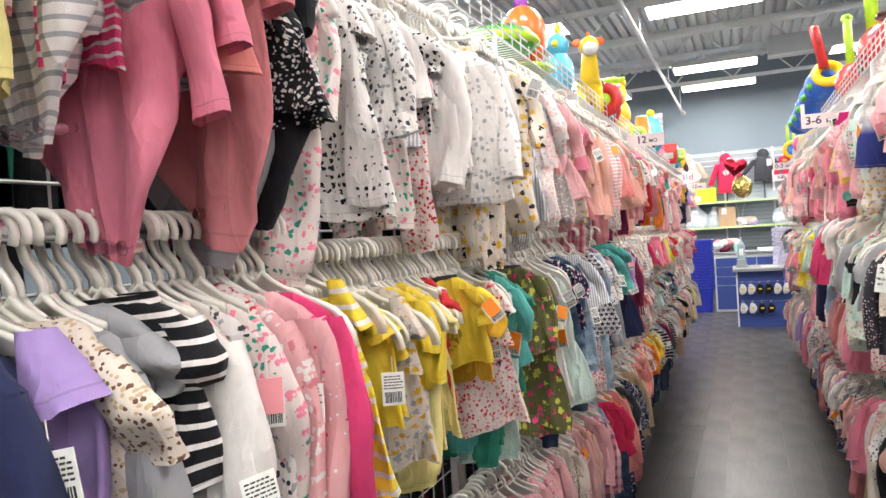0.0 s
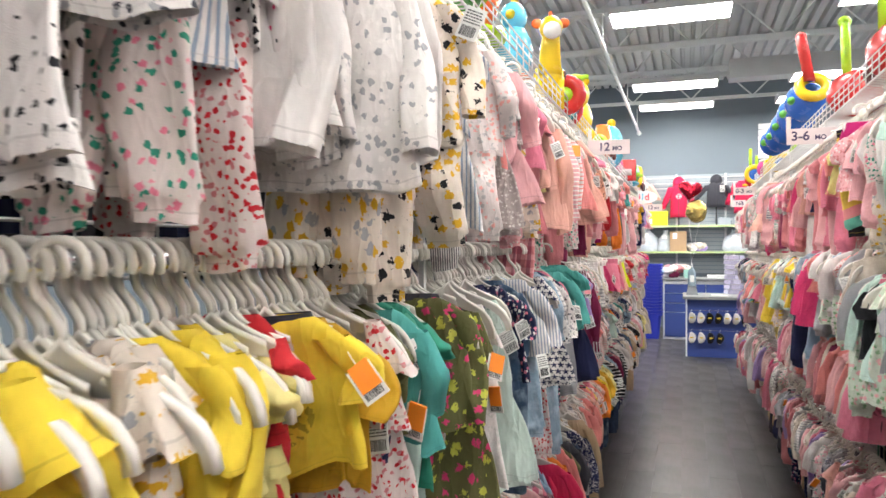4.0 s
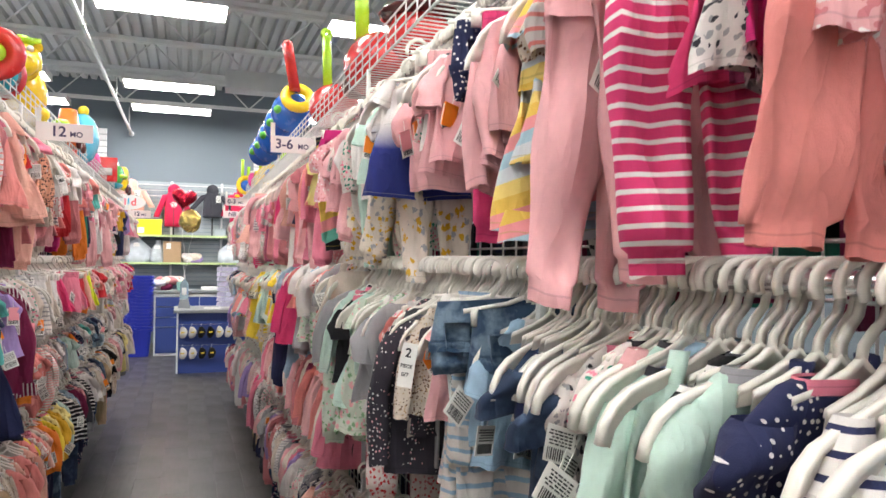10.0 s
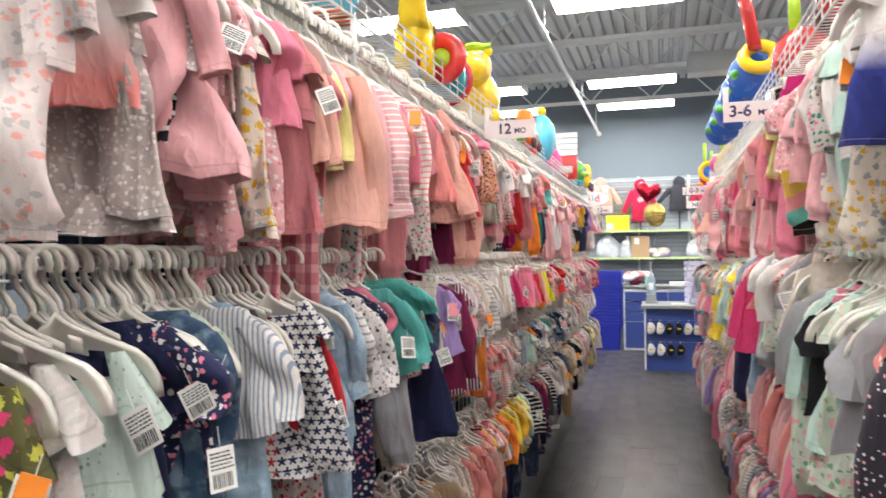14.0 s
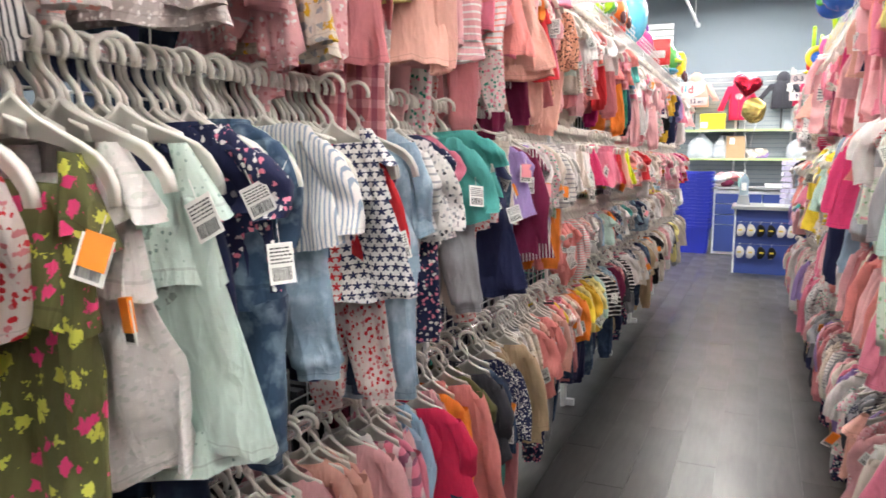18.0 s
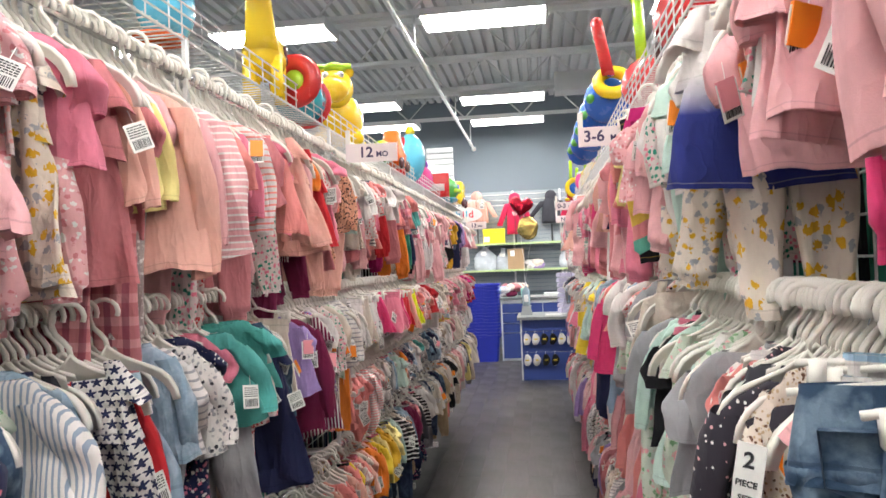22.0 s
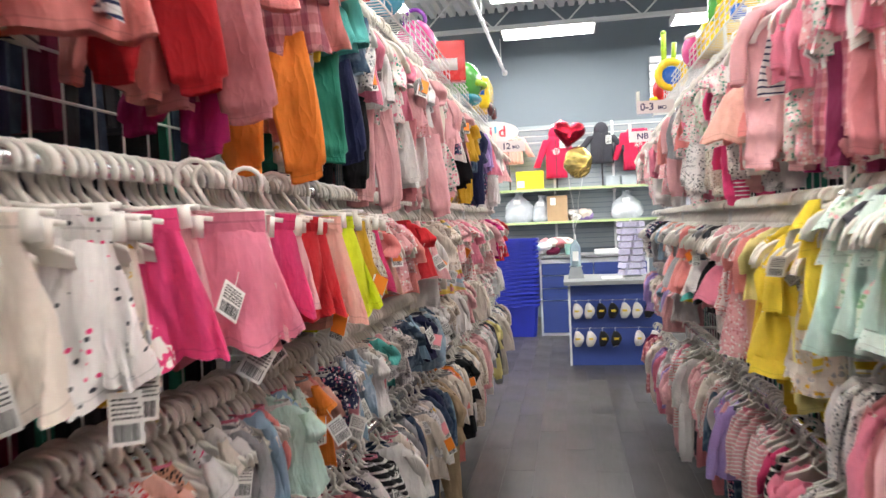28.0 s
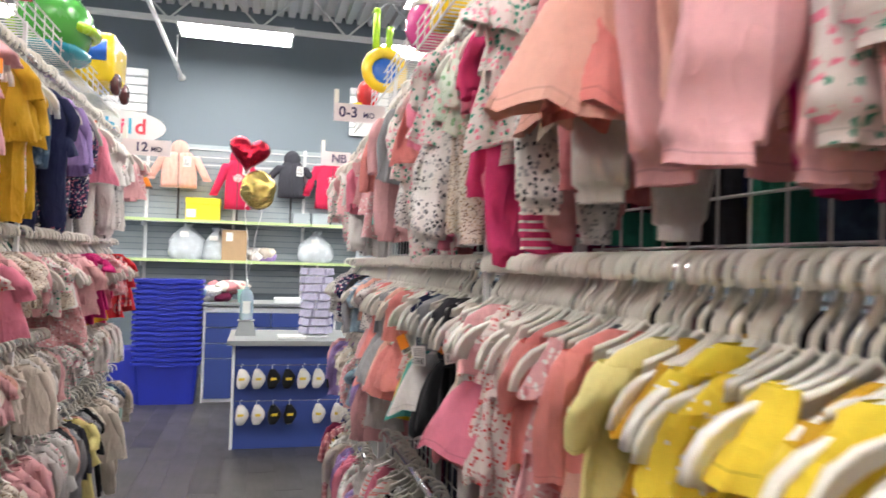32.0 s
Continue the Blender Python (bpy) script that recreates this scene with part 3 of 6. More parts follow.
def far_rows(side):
    """The clothes on the other face of the rack, seen only in glimpses through the grid; their dark cloth stands for
    shade.
    """
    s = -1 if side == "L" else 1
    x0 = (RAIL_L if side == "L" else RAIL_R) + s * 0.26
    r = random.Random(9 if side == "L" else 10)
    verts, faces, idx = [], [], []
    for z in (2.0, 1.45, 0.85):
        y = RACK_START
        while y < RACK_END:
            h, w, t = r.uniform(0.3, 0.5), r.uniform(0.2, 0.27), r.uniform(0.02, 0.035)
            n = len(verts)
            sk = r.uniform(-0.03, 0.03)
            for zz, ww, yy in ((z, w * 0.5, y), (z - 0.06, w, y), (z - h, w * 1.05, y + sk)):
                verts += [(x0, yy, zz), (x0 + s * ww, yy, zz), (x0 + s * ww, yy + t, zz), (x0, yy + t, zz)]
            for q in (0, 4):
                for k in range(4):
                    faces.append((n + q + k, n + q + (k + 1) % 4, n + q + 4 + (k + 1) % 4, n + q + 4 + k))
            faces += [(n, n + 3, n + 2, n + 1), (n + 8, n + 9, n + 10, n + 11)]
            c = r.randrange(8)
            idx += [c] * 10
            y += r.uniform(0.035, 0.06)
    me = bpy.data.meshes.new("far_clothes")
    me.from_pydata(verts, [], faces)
    # only dark cloths: the shade behind the rack is put into their colour
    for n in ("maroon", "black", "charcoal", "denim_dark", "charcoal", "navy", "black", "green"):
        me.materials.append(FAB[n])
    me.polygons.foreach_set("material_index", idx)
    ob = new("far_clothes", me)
    tagged(ob, "clothes on the far face of the rack, dark cloth standing for shade", "clothes", "", "stuff")


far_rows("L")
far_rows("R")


# ---- hangers ----
def hanger_mesh(clip=False, reach=1.0, short=False):
    """Moulded child's hanger: flat hook over the rail, long neck that widens into drooping arms with broad curled tips."""
    bm = bmesh.new()
    path = [(0.0245 * math.cos(a), -0.004 + 0.0235 * math.sin(a)) for a in [radians(d) for d in range(-25, 181, 25)]]
    path += [(-0.0245, -0.013), (-0.012, -0.032), (0.0, -0.05)] if clip else [(-0.0245, -0.016), (-0.0205, -0.030), (-0.010, -0.042), (-0.002, -0.054), (0.0, -0.070)]
    strip(bm, path, 0.0056, 0.0078)
    for s in (-1, 1):
        if clip:
            strip(bm, [(0, -0.046), (s * 0.03, -0.054), (s * 0.08, -0.058), (s * 0.105, -0.06)], 0.005, 0.007)
            box(bm, s * 0.085 - 0.008, s * 0.085 + 0.008, -0.006, 0.006, -0.086, -0.056)
            continue
        continue
    if not clip:
        # upper edge, lower edge and half depth of the moulded arm, from the neck outwards
        arm = [((0.0, -0.062), (0.0, -0.110), 0.0038), ((0.012, -0.074), (0.014, -0.110), 0.0036), ((0.034, -0.087), (0.040, -0.114), 0.0034), ((0.062, -0.099), (0.066, -0.118), 0.0036)]
        if not short:
            arm += [((0.090, -0.110), (0.087, -0.128), 0.0046), ((0.111, -0.120), (0.100, -0.136), 0.0060), ((0.129, -0.136), (0.113, -0.147), 0.0064), ((0.141, -0.157), (0.124, -0.162), 0.0064), ((0.145, -0.177), (0.129, -0.179), 0.0060)]
        rings = []
        for s, (u, w, d) in [(-1, q) for q in arm[:0:-1]] + [(1, q) for q in arm]:
            k = min(1.0, 0.0075 / math.hypot(w[0] - u[0], w[1] - u[1]))
            m = (u[0] + (w[0] - u[0]) * k, u[1] + (w[1] - u[1]) * k)
            rings.append([(s * reach * px, py, pz) for (px, pz), py in ((u, -d), (u, d), (m, d), (m, 0.0014), (w, 0.0014), (w, -0.0014), (m, -0.0014), (m, -d))])
        skin(bm, rings)
    return mesh_of("hanger", bm, M_HANGER)


HANGER, WIDE, SHORT = hanger_mesh(False, 0.80), hanger_mesh(False, 0.92), hanger_mesh(short=True)
CLIPPER = hanger_mesh(True)


# ---- garments: origin on the rail, width along x, hanging down ----
LOD = [1.0]


def rumple(p, seed, much=1.0):
    """Soft drapes and small creases; both sheets of a garment move together."""
    v = Vector((p[0] * 15, seed * 7.3, p[2] * 3.5))
    w = Vector((p[0] * 42, seed * 3.1 + p[1] * 12, p[2] * 11))
    d, e = noise.noise_vector(v), noise.noise_vector(w)
    fall = much * min(1.0, max(0.0, (-0.08 - p[2]) * 6))
    return (p[0] + (d.x * 0.006 + e.x * 0.004) * fall, p[1] + (d.y * 0.024 + e.y * 0.011) * fall, p[2] + (d.z * 0.008 + e.z * 0.004) * fall)


def oval(cx, cz, w, d, n, shift=0.0, fold=0.0, k=3.0, ph=0.0, sag=0.0):
    """A flattened ring of cloth; both sheets share the folds, so it reads as hanging cloth."""
    n = max(8, int(n * LOD[0]))
    out = []
    for i in range(n):
        a = 2 * math.pi * i / n
        c = math.cos(a)
        x = w * math.copysign(abs(c) ** 0.75, c)
        u = x / 0.1
        sn = math.sin(a)
        y = d * math.copysign(abs(sn) ** 0.55, sn) + fold * (math.sin(k * u + ph) + 0.9 * (1 - 2 * abs(math.sin(1.3 * k * u + 1.7 * ph))) + 0.45 * math.sin(4.1 * k * u - ph))
        out.append((cx + x, shift + y, cz + sag * (math.sin(0.8 * k * u + ph) + 0.5 * math.sin(2.6 * u - ph))))
    return out


def sleeve_rings(s, length, flare, r, wide=0.03):
    ph = r.uniform(0, 6)
    rows = []
    bend = r.uniform(-0.022, 0.008)
    for k in range(11):
        q = k / 10
        x = s * (0.088 + 0.040 * min(1, q * 2.2) ** 0.7 + bend * q * q)
        z = -0.104 - length * q - 0.012 * min(1, q * 4)
        crease = 1 + 0.06 * math.sin(11 * q + ph)
        rows.append(oval(x, z, wide * (0.74 + flare * q) * crease, (0.020 - 0.004 * q) * (1 + 0.25 * math.sin(8 * q + ph)), 14, 0.011 * math.sin(ph + 4 * q), 0.002, 5, ph + 2 * q, 0.004 * q))
    return rows


def body_rings(length, top, hem, r, depth=0.012, gather=0.0075, k=2.4, rows=14, crotch=False, vest=False):
    ph = r.uniform(0, 6)
    neck = r.choice((0.042, 0.052, 0.062))
    if vest:
        out = [oval(0, -0.108, 0.070, 0.012, 30, 0.002), oval(0, -0.118, 0.080, 0.014, 30)]
    else:
        out = [oval(0, -0.070, neck, 0.012, 30, 0.002), oval(0, -0.077, neck + 0.016, 0.0145, 30), oval(0, -0.090, 0.084, 0.016, 30), oval(0, -0.106, 0.103, 0.016, 30)]
    lean, bow = r.uniform(-0.02, 0.02), r.uniform(-0.015, 0.015)
    for i in range(1, rows + 1):
        q = i / rows
        w = max(0.085 if vest else 0.11 - 0.05 * q, top + (hem - top) * q ** 1.2)
        if crotch and q > 0.55:
            w = top * (1 - 0.70 * ((q - 0.55) / 0.45) ** 1.4)
        out.append(oval(lean * q, -0.118 - (length - 0.04) * q, w * (1 + 0.012 * math.sin(11 * q + ph)), depth * 0.75 * (1 + 0.25 * math.sin(6 * q + ph)), 30, bow * q, gather * (0.45 + 1.2 * q), k, ph + q * 1.1, 0.008 * q))
    return out


def leg_rings(s, length, r, wide=0.048, cuff=0.038, top=-0.14, bag=0.03):
    ph = r.uniform(0, 6)
    return [oval(s * (0.046 + 0.006 * q) + 0.006 * math.sin(ph + 4 * q), top - length * q, (wide + (cuff - wide) * q ** 1.6) * (1 + bag * math.sin(9 * q + ph)), 0.016 * (1 + 10 * bag * math.sin(9 * q + ph)), 16, 0.012 * math.sin(ph + 3 * q) * q, 0.1 * bag, 5, ph + 2 * q, 0.003 * q) for q in [k / 14 for k in range(15)]] + (
        [oval(s * 0.052 + 0.006 * math.sin(ph + 4), top - length - d, cuff * k, 0.012, 16, 0.012 * math.sin(ph + 3), 0.001, 5, ph) for d, k in ((0.004, 0.80), (0.024, 0.78))] if cuff < wide else [])


def ruffle(z, w, r, drop=0.05):
    ph = r.uniform(0, 6)
    return [oval(0, z - drop * q, w + 0.016 * q, 0.013 + 0.008 * q, 24, 0, 0.007 * q, 6, ph, 0.004 * q) for q in (0, 0.5, 1)]


def collar(r):
    """A ribbed neckband."""
    w = r.uniform(0.05, 0.066)
    return [oval(0, -0.068 - 0.014 * q, w + 0.006 * q, 0.016, 18, 0.001, 0.0015, 4) for q in (0, 1)]


def disc(x, y, z, rad, deep=0.003):
    return [[(x + rad * math.cos(a), y + d, z + rad * math.sin(a)) for a in [2 * math.pi * i / 10 for i in range(10)]] for d in (-deep, deep)]


def garment_pieces(kind, seed):
    """Pieces of one garment: name, rings, and whether the piece is a part of its own."""
    r = random.Random(seed * 31 + len(kind))
    both = (-1, 1)
    u = r.uniform
    straps = [("strap", [oval(s * (0.052 + 0.010 * q), -0.070 - 0.055 * q, 0.011, 0.010, 8) for q in (0, 0.5, 1)], 1) for s in both]
    frill = [("frill", [oval(s * (0.062 + 0.030 * q), -0.080 - 0.075 * q, 0.012 + 0.020 * q, 0.014 + 0.016 * q, 18, 0, 0.006 * q, 11, seed + s, 0.006 * q) for q in (0, 0.3, 0.65, 1)], 1) for s in both]
    if kind == "shirt" and seed in (1, 4):
        return [("body", body_rings(u(0.22, 0.27), 0.098, 0.128, r, 0.014, 0.010, 3.2, vest=True), 0)] + (straps if seed == 1 else frill)
    if kind == "dress" and seed in (0, 2, 5):
        return [("body", body_rings(0.35, 0.080, 0.132, r, 0.020, 0.014, 3.6, 16, vest=True), 0)] + (straps if seed == 5 else frill) + [("ruffle", ruffle(-0.165, 0.093, r, 0.065), 1), ("hem_frill", ruffle(-0.405, 0.130, r, 0.045), 1)][:1 + (seed == 2)]
    if kind == "shirt":
        return [("body", body_rings(u(0.21, 0.26), 0.108, 0.122, r), 0)] + [("sleeve", sleeve_rings(s, u(0.06, 0.09), 0.12, r, 0.034), 1) for s in both] + [("collar", collar(r), 1)]
    if kind == "top":
        return [("body", body_rings(u(0.23, 0.28), 0.108, 0.122, r), 0)] + [("sleeve", sleeve_rings(s, u(0.17, 0.22), -0.05, r, 0.029), 1) for s in both] + [("collar", collar(r), 1)]
    if kind == "sweater":
        return [("body", body_rings(u(0.28, 0.32), 0.112, 0.135, r, 0.016, 0.006), 0)] + [("sleeve", sleeve_rings(s, u(0.21, 0.26), 0.05, r, 0.034), 1) for s in both]
    if kind == "jacket":
        hood = [oval(0, -0.075 - 0.08 * q, 0.03 + 0.05 * math.sin(math.pi * q), 0.012 + 0.016 * math.sin(math.pi * q), 10, 0.024) for q in [k / 5 for k in range(6)]]
        return [("body", body_rings(u(0.26, 0.31), 0.112, 0.128, r, 0.017, 0.005), 0)] + [("sleeve", sleeve_rings(s, u(0.2, 0.24), 0.0, r, 0.034), 1) for s in both] + [("hood", hood, 1), ("zip", [[(x, y, z) for x, y in ((-0.005, -0.021), (0.005, -0.021), (0.005, 0.021), (-0.005, 0.021))] for z in (-0.1, -0.34)], 1)]
    if kind == "dress":
        return [("body", body_rings(u(0.30, 0.36), 0.088, 0.130, r, 0.020, 0.013, 3.4, 15), 0)] + [("sleeve", sleeve_rings(s, 0.05, 0.3, r, 0.032), 1) for s in both] + [("ruffle", ruffle(-0.2, 0.105, r), 1)] * (seed % 2)
    if kind == "tutu":
        ph = u(0, 6)
        return [("body", body_rings(0.15, 0.10, 0.092, r), 0), ("skirt", [oval(0, -0.235 - 0.16 * q, 0.09 + 0.085 * q ** 0.7, 0.014 + 0.026 * q, 24, 0, 0.011 * q, 6, ph, 0.012 * q) for q in [k / 6 for k in range(7)]], 1)]
    if kind == "skirt":
        ph = u(0, 6)
        return [("body", [oval(0, -0.136 - 0.155 * q, 0.088 + 0.044 * q, 0.012 + 0.034 * q, 44, 0, 0.019 * q ** 0.7, 6.5, ph, 0.006 * q) for q in [k / 8 for k in range(9)]], 0), ("waistband", [oval(0, -0.112 - 0.028 * q, 0.092, 0.0125, 22) for q in (0, 1)], 1)]
    if kind == "bodysuit":
        return [("body", body_rings(u(0.32, 0.37), 0.108, 0.105, r, crotch=True, rows=10), 0)] + [("sleeve", sleeve_rings(s, r.choice((0.07, 0.18)), 0.0, r), 1) for s in both] + [("snap", disc(sx, 0, -0.40, 0.007, 0.021), 1) for sx in (-0.022, 0.0, 0.022)]
    if kind == "sleepsuit":
        return [("body", body_rings(u(0.27, 0.30), 0.108, 0.108, r), 0)] + [("sleeve", sleeve_rings(s, 0.19, -0.1, r), 1) for s in both] + [("leg", leg_rings(s, 0.18, r, 0.052, 0.042, -0.345), 1) for s in both]
    if kind == "trousers":
        return [("body", [oval(0, -0.112 - 0.085 * q, 0.088 + 0.014 * q, 0.011 + 0.008 * q, 22, 0, 0.002, 6, 0) for q in (0, 0.25, 0.6, 1)], 0)] + [("leg", leg_rings(s, u(0.22, 0.26), r, 0.055, 0.035, -0.18, 0.055), 1) for s in both] + [("waistband", [oval(0, -0.108 - 0.024 * q, 0.0905, 0.0135, 20) for q in (0, 1)], 1)]
    if kind == "shorts":
        return [("body", [oval(0, -0.112 - 0.09 * q, 0.092 + 0.02 * q, 0.011 + 0.01 * q, 22, 0, 0.002, 6, 0) for q in (0, 0.25, 0.6, 1)], 0)] + [("leg", leg_rings(s, 0.055, r, 0.058, 0.062, -0.185), 1) for s in both] + [("pocket", [[(sx - 0.028, y, -0.15), (sx + 0.028, y, -0.15), (sx + 0.026, y, -0.2), (sx, y, -0.212), (sx - 0.026, y, -0.2)] for y in (-0.0245, 0.0245)], 1) for sx in (-0.05, 0.05)]
    if kind == "set":
        return [("body", body_rings(u(0.20, 0.24), 0.108, 0.124, r, 0.014), 0)] + [("sleeve", sleeve_rings(s, u(0.06, 0.19), 0.1, r, 0.031), 1) for s in both] + [("trouser_leg", leg_rings(s, u(0.2, 0.25), r, 0.05, 0.04, -0.27), 1) for s in both]
    strap = [("strap", [oval(s * (0.042 + 0.015 * q), -0.085 - 0.09 * q, 0.012, 0.01, 8) for q in (0, 0.5, 1)], 1) for s in both]
    return strap + [("body", [oval(0, -0.155 - 0.14 * q, 0.062 + 0.045 * min(1, q * 2), 0.012 + 0.008 * q, 22, 0, 0.002, 5, 1) for q in (0, 0.3, 0.6, 1)], 0)] + [("leg", leg_rings(s, 0.2, r, 0.054, 0.044, -0.285), 1) for s in both]


KINDS = ("shirt", "top", "sweater", "jacket", "dress", "tutu", "skirt", "bodysuit", "sleepsuit", "trousers", "shorts", "set", "overalls")
MESHES, COARSE = {}, {}
for kind in KINDS:
    MESHES[kind], COARSE[kind] = [], []
    for seed in range(6):
        LOD[0] = 1.0
        drop = -0.058 if kind in ("skirt", "trousers", "shorts") else 0.016
        bm_all, parts_ = bmesh.new(), []
        for nm, rings, own in garment_pieces(kind, seed):
            rings = [[(px, py, pz - drop) for px, py, pz in [rumple(c, seed + len(kind)) for c in rg]] for rg in rings]
            garment_skin(bm_all, rings, nm == "strap")
            b1 = bmesh.new()
            garment_skin(b1, rings, nm == "strap")
            parts_.append((nm, own, mesh_of(kind + "_" + nm, b1, FAB["white"])))
        MESHES[kind].append((mesh_of(kind, bm_all, FAB["white"]), parts_))
        LOD[0] = 0.55
        bm_all = bmesh.new()
        for nm, rings, own in garment_pieces(kind, seed):
            rings = [[(px, py, pz - drop) for px, py, pz in [rumple(c, seed + len(kind)) for c in rg]] for rg in rings]
            skin(bm_all, rings, False)
        COARSE[kind].append(mesh_of(kind, bm_all, FAB["white"]))
LOD[0] = 1.0


def tag_mesh(sticker, seed):
    r = random.Random(seed)
    bm = bmesh.new()
    w, h = 0.042, 0.062
    box(bm, -w / 2, w / 2, -0.0008, 0.0008, -h, 0, 0)
    for side in (-1, 1):
        y = side * 0.0014
        for z in (-0.007, -0.0125, -0.018, -0.0235, -0.029):
            x = -0.017
            while x < 0.014:
                ww = r.uniform(0.002, 0.007)
                box(bm, x, min(x + ww, 0.018), y - 0.0003, y + 0.0003, z - 0.0024, z, 1)
                x += ww + 0.0016
        x = -0.016
        while x < 0.015:
            ww = r.uniform(0.0008, 0.002)
            box(bm, x, x + ww, y - 0.0003, y + 0.0003, -0.057, -0.037, 1)
            x += ww + r.uniform(0.0008, 0.0018)
    if sticker:
        box(bm, -0.016, 0.019, -0.003, 0.003, -0.044, 0.004, 2)
    tube(bm, (0, 0, 0), (0, 0.002, 0.03), 0.0008, 4, 0)
    return mesh_of("price_tag", bm, M_TAG, M_INK, M_STICK_O if sticker == 1 else M_STICK_P, smooth=False)


TAGS = [tag_mesh(0, k) for k in range(3)] + [tag_mesh(1, 5), tag_mesh(2, 6)]
CATEGORY = {"shirt": "shirt", "top": "long-sleeved top", "sweater": "sweater", "jacket": "jacket", "dress": "dress", "tutu": "tutu dress", "skirt": "skirt", "bodysuit": "bodysuit",
            "sleepsuit": "sleepsuit", "trousers": "trousers", "shorts": "shorts", "set": "clothing set", "overalls": "overalls"}
NAMES = {"shirt": "shirt", "top": "long_sleeved_top", "sweater": "sweater", "jacket": "jacket", "dress": "dress", "tutu": "tutu_dress", "skirt": "skirt", "bodysuit": "bodysuit",
         "sleepsuit": "sleepsuit", "trousers": "trousers", "shorts": "shorts", "set": "two_piece_set", "overalls": "overalls"}
WORDS = {"hot": "hot pink", "pale": "pale pink", "rose": "dusty rose", "dip": "white and navy dip-dyed", "rainbow": "multicoloured striped", "tropic": "yellow, teal and black striped",
         "foil": "silver grey", "neon": "neon yellow", "mint_pale": "pale mint green", "magenta": "deep magenta", "lemon": "light yellow", "dots": "navy spotted", "stars_red": "red and white star print",
         "stars_navy": "navy and white star print", "hearts": "white heart print", "denim": "washed blue denim", "denim_light": "pale blue denim", "denim_dark": "dark denim",
         "floral": "white floral", "check": "red and navy checked", "plaid": "pink plaid", "paisley": "black and white paisley", "leopard": "peach leopard print", "banana": "cream fruit print"}


def dye(ob, mat):
    sl = ob.material_slots[0]
    sl.link = "OBJECT"
    sl.material = mat


hung = {"hanger": 0}
loose_hangers, loose_clothes = {}, {}


def place_hanger(side, m, z, y, clip, near, kind=None):
    me = kind or (CLIPPER if clip else WIDE if (round(y * 997) % 10) < 3 else HANGER)
    if near and hung["hanger"] < 300:
        h = new("clip_hanger" if clip else "hanger", me)
        h.matrix_basis = m
        tagged(h, "white plastic child's hanger on a chrome rail", "hanger", "hangers")
        hung["hanger"] += 1
    else:
        loose_hangers.setdefault((side, round(z, 1), int(y // 3)), []).append((m, me))


def garment_name(kind, cloth):
    printed = cloth.startswith(("floral", "dots", "hearts", "leopard", "flamingo", "banana", "gingham", "plaid", "paisley"))
    striped = "stripe" in cloth
    if kind == "top":
        return "blouse" if printed else "striped_jersey" if striped else "long_sleeved_top"
    if kind == "set":
        return "printed_set" if printed else "two_piece_set"
    if kind == "shirt":
        return "printed_shirt" if printed else "striped_shirt" if striped else "shirt"
    if kind == "dress":
        return "printed_dress" if printed else "dress"
    return NAMES[kind]


def hang(side, y, z, kind, cloth, turn, seed, under=None, grow=1.0, near=True, tags=0.42, long=1.0, loose=False, wide=1.0, out=0.0):
    r = random.Random(seed)
    x = (RAIL_L if side == "L" else RAIL_R) + (out if side == "L" else -out)
    face = turn if side == "L" else 180 - turn
    m = pose(x + r.uniform(-0.012, 0.012), y, z, r.uniform(-3.5, 3.5), r.uniform(-6, 6), face)
    mg = m @ Matrix.Diagonal((wide * grow * r.uniform(0.84, 0.96), r.uniform(0.9, 1.4), grow * long * r.uniform(0.86, 1.06), 1))
    place_hanger(side, m, z, y, kind in ("skirt", "trousers", "shorts"), near and not loose, SHORT if (z < 1.3 or y < 0.85) and kind not in ("skirt", "trousers", "shorts") else None)
    pick = r.choice((0, 2)) if kind == "dress" and turn > 15 else r.randrange(6)
    name = garment_name(kind, cloth)
    if loose or hung.get(name, 0) >= 290:
        loose_clothes.setdefault((side, round(z, 1), int(y // 2)), []).append((mg, COARSE[kind][pick] if not near else MESHES[kind][pick][0], cloth))
        return
    hung[name] = hung.get(name, 0) + 1
    parts_ = MESHES[kind][pick][1]
    word = WORDS.get(cloth, cloth.replace("_", " "))
    split = near and len(parts_) > 1
    g = new(name, next(q for q in parts_ if not q[1])[2] if split else COARSE[kind][pick])
    g.matrix_basis = mg
    dye(g, FAB[cloth])
    tail = f" with {WORDS.get(under, under.replace('_', ' '))} bottoms" if under and kind in ("set", "sleepsuit") and split else ""
    tagged(g, f"{word} {CATEGORY[kind]}{tail}" if tail else f"small {word} children's {CATEGORY[kind]} on a hanger", CATEGORY[kind], "hung children's clothes")
    if split:
        for nm, own, me in parts_:
            if own:
                c = new(nm, me)
                c.parent = g
                dye(c, FAB[under] if under and nm in ("trouser_leg", "leg", "skirt") else FAB[("white", "grey", "pink", "charcoal", cloth)[seed % 5]] if nm in ("collar", "zip") else M_CHROME if nm == "snap" else FAB["eyelet"] if cloth.startswith("mint") and nm in ("ruffle", "hem_frill", "frill") else FAB[cloth])
    if near and r.random() < tags:
        t = new("price_tag", TAGS[r.choice((0, 1, 2, 4, 0, 1) if y < 1.5 and side == "L" else (0, 1, 2, 0, 1, 3, 3, 4))])
        t.parent = g
        t.matrix_basis = pose(r.uniform(0.06, 0.15), r.uniform(-0.045, -0.03), -r.uniform(0.14, 0.25), r.uniform(-20, 5), r.uniform(-35, 35), r.uniform(-30, 40)) @ Matrix.Diagonal((0.92 / grow / wide, 1, 0.86 / grow / long, 1))

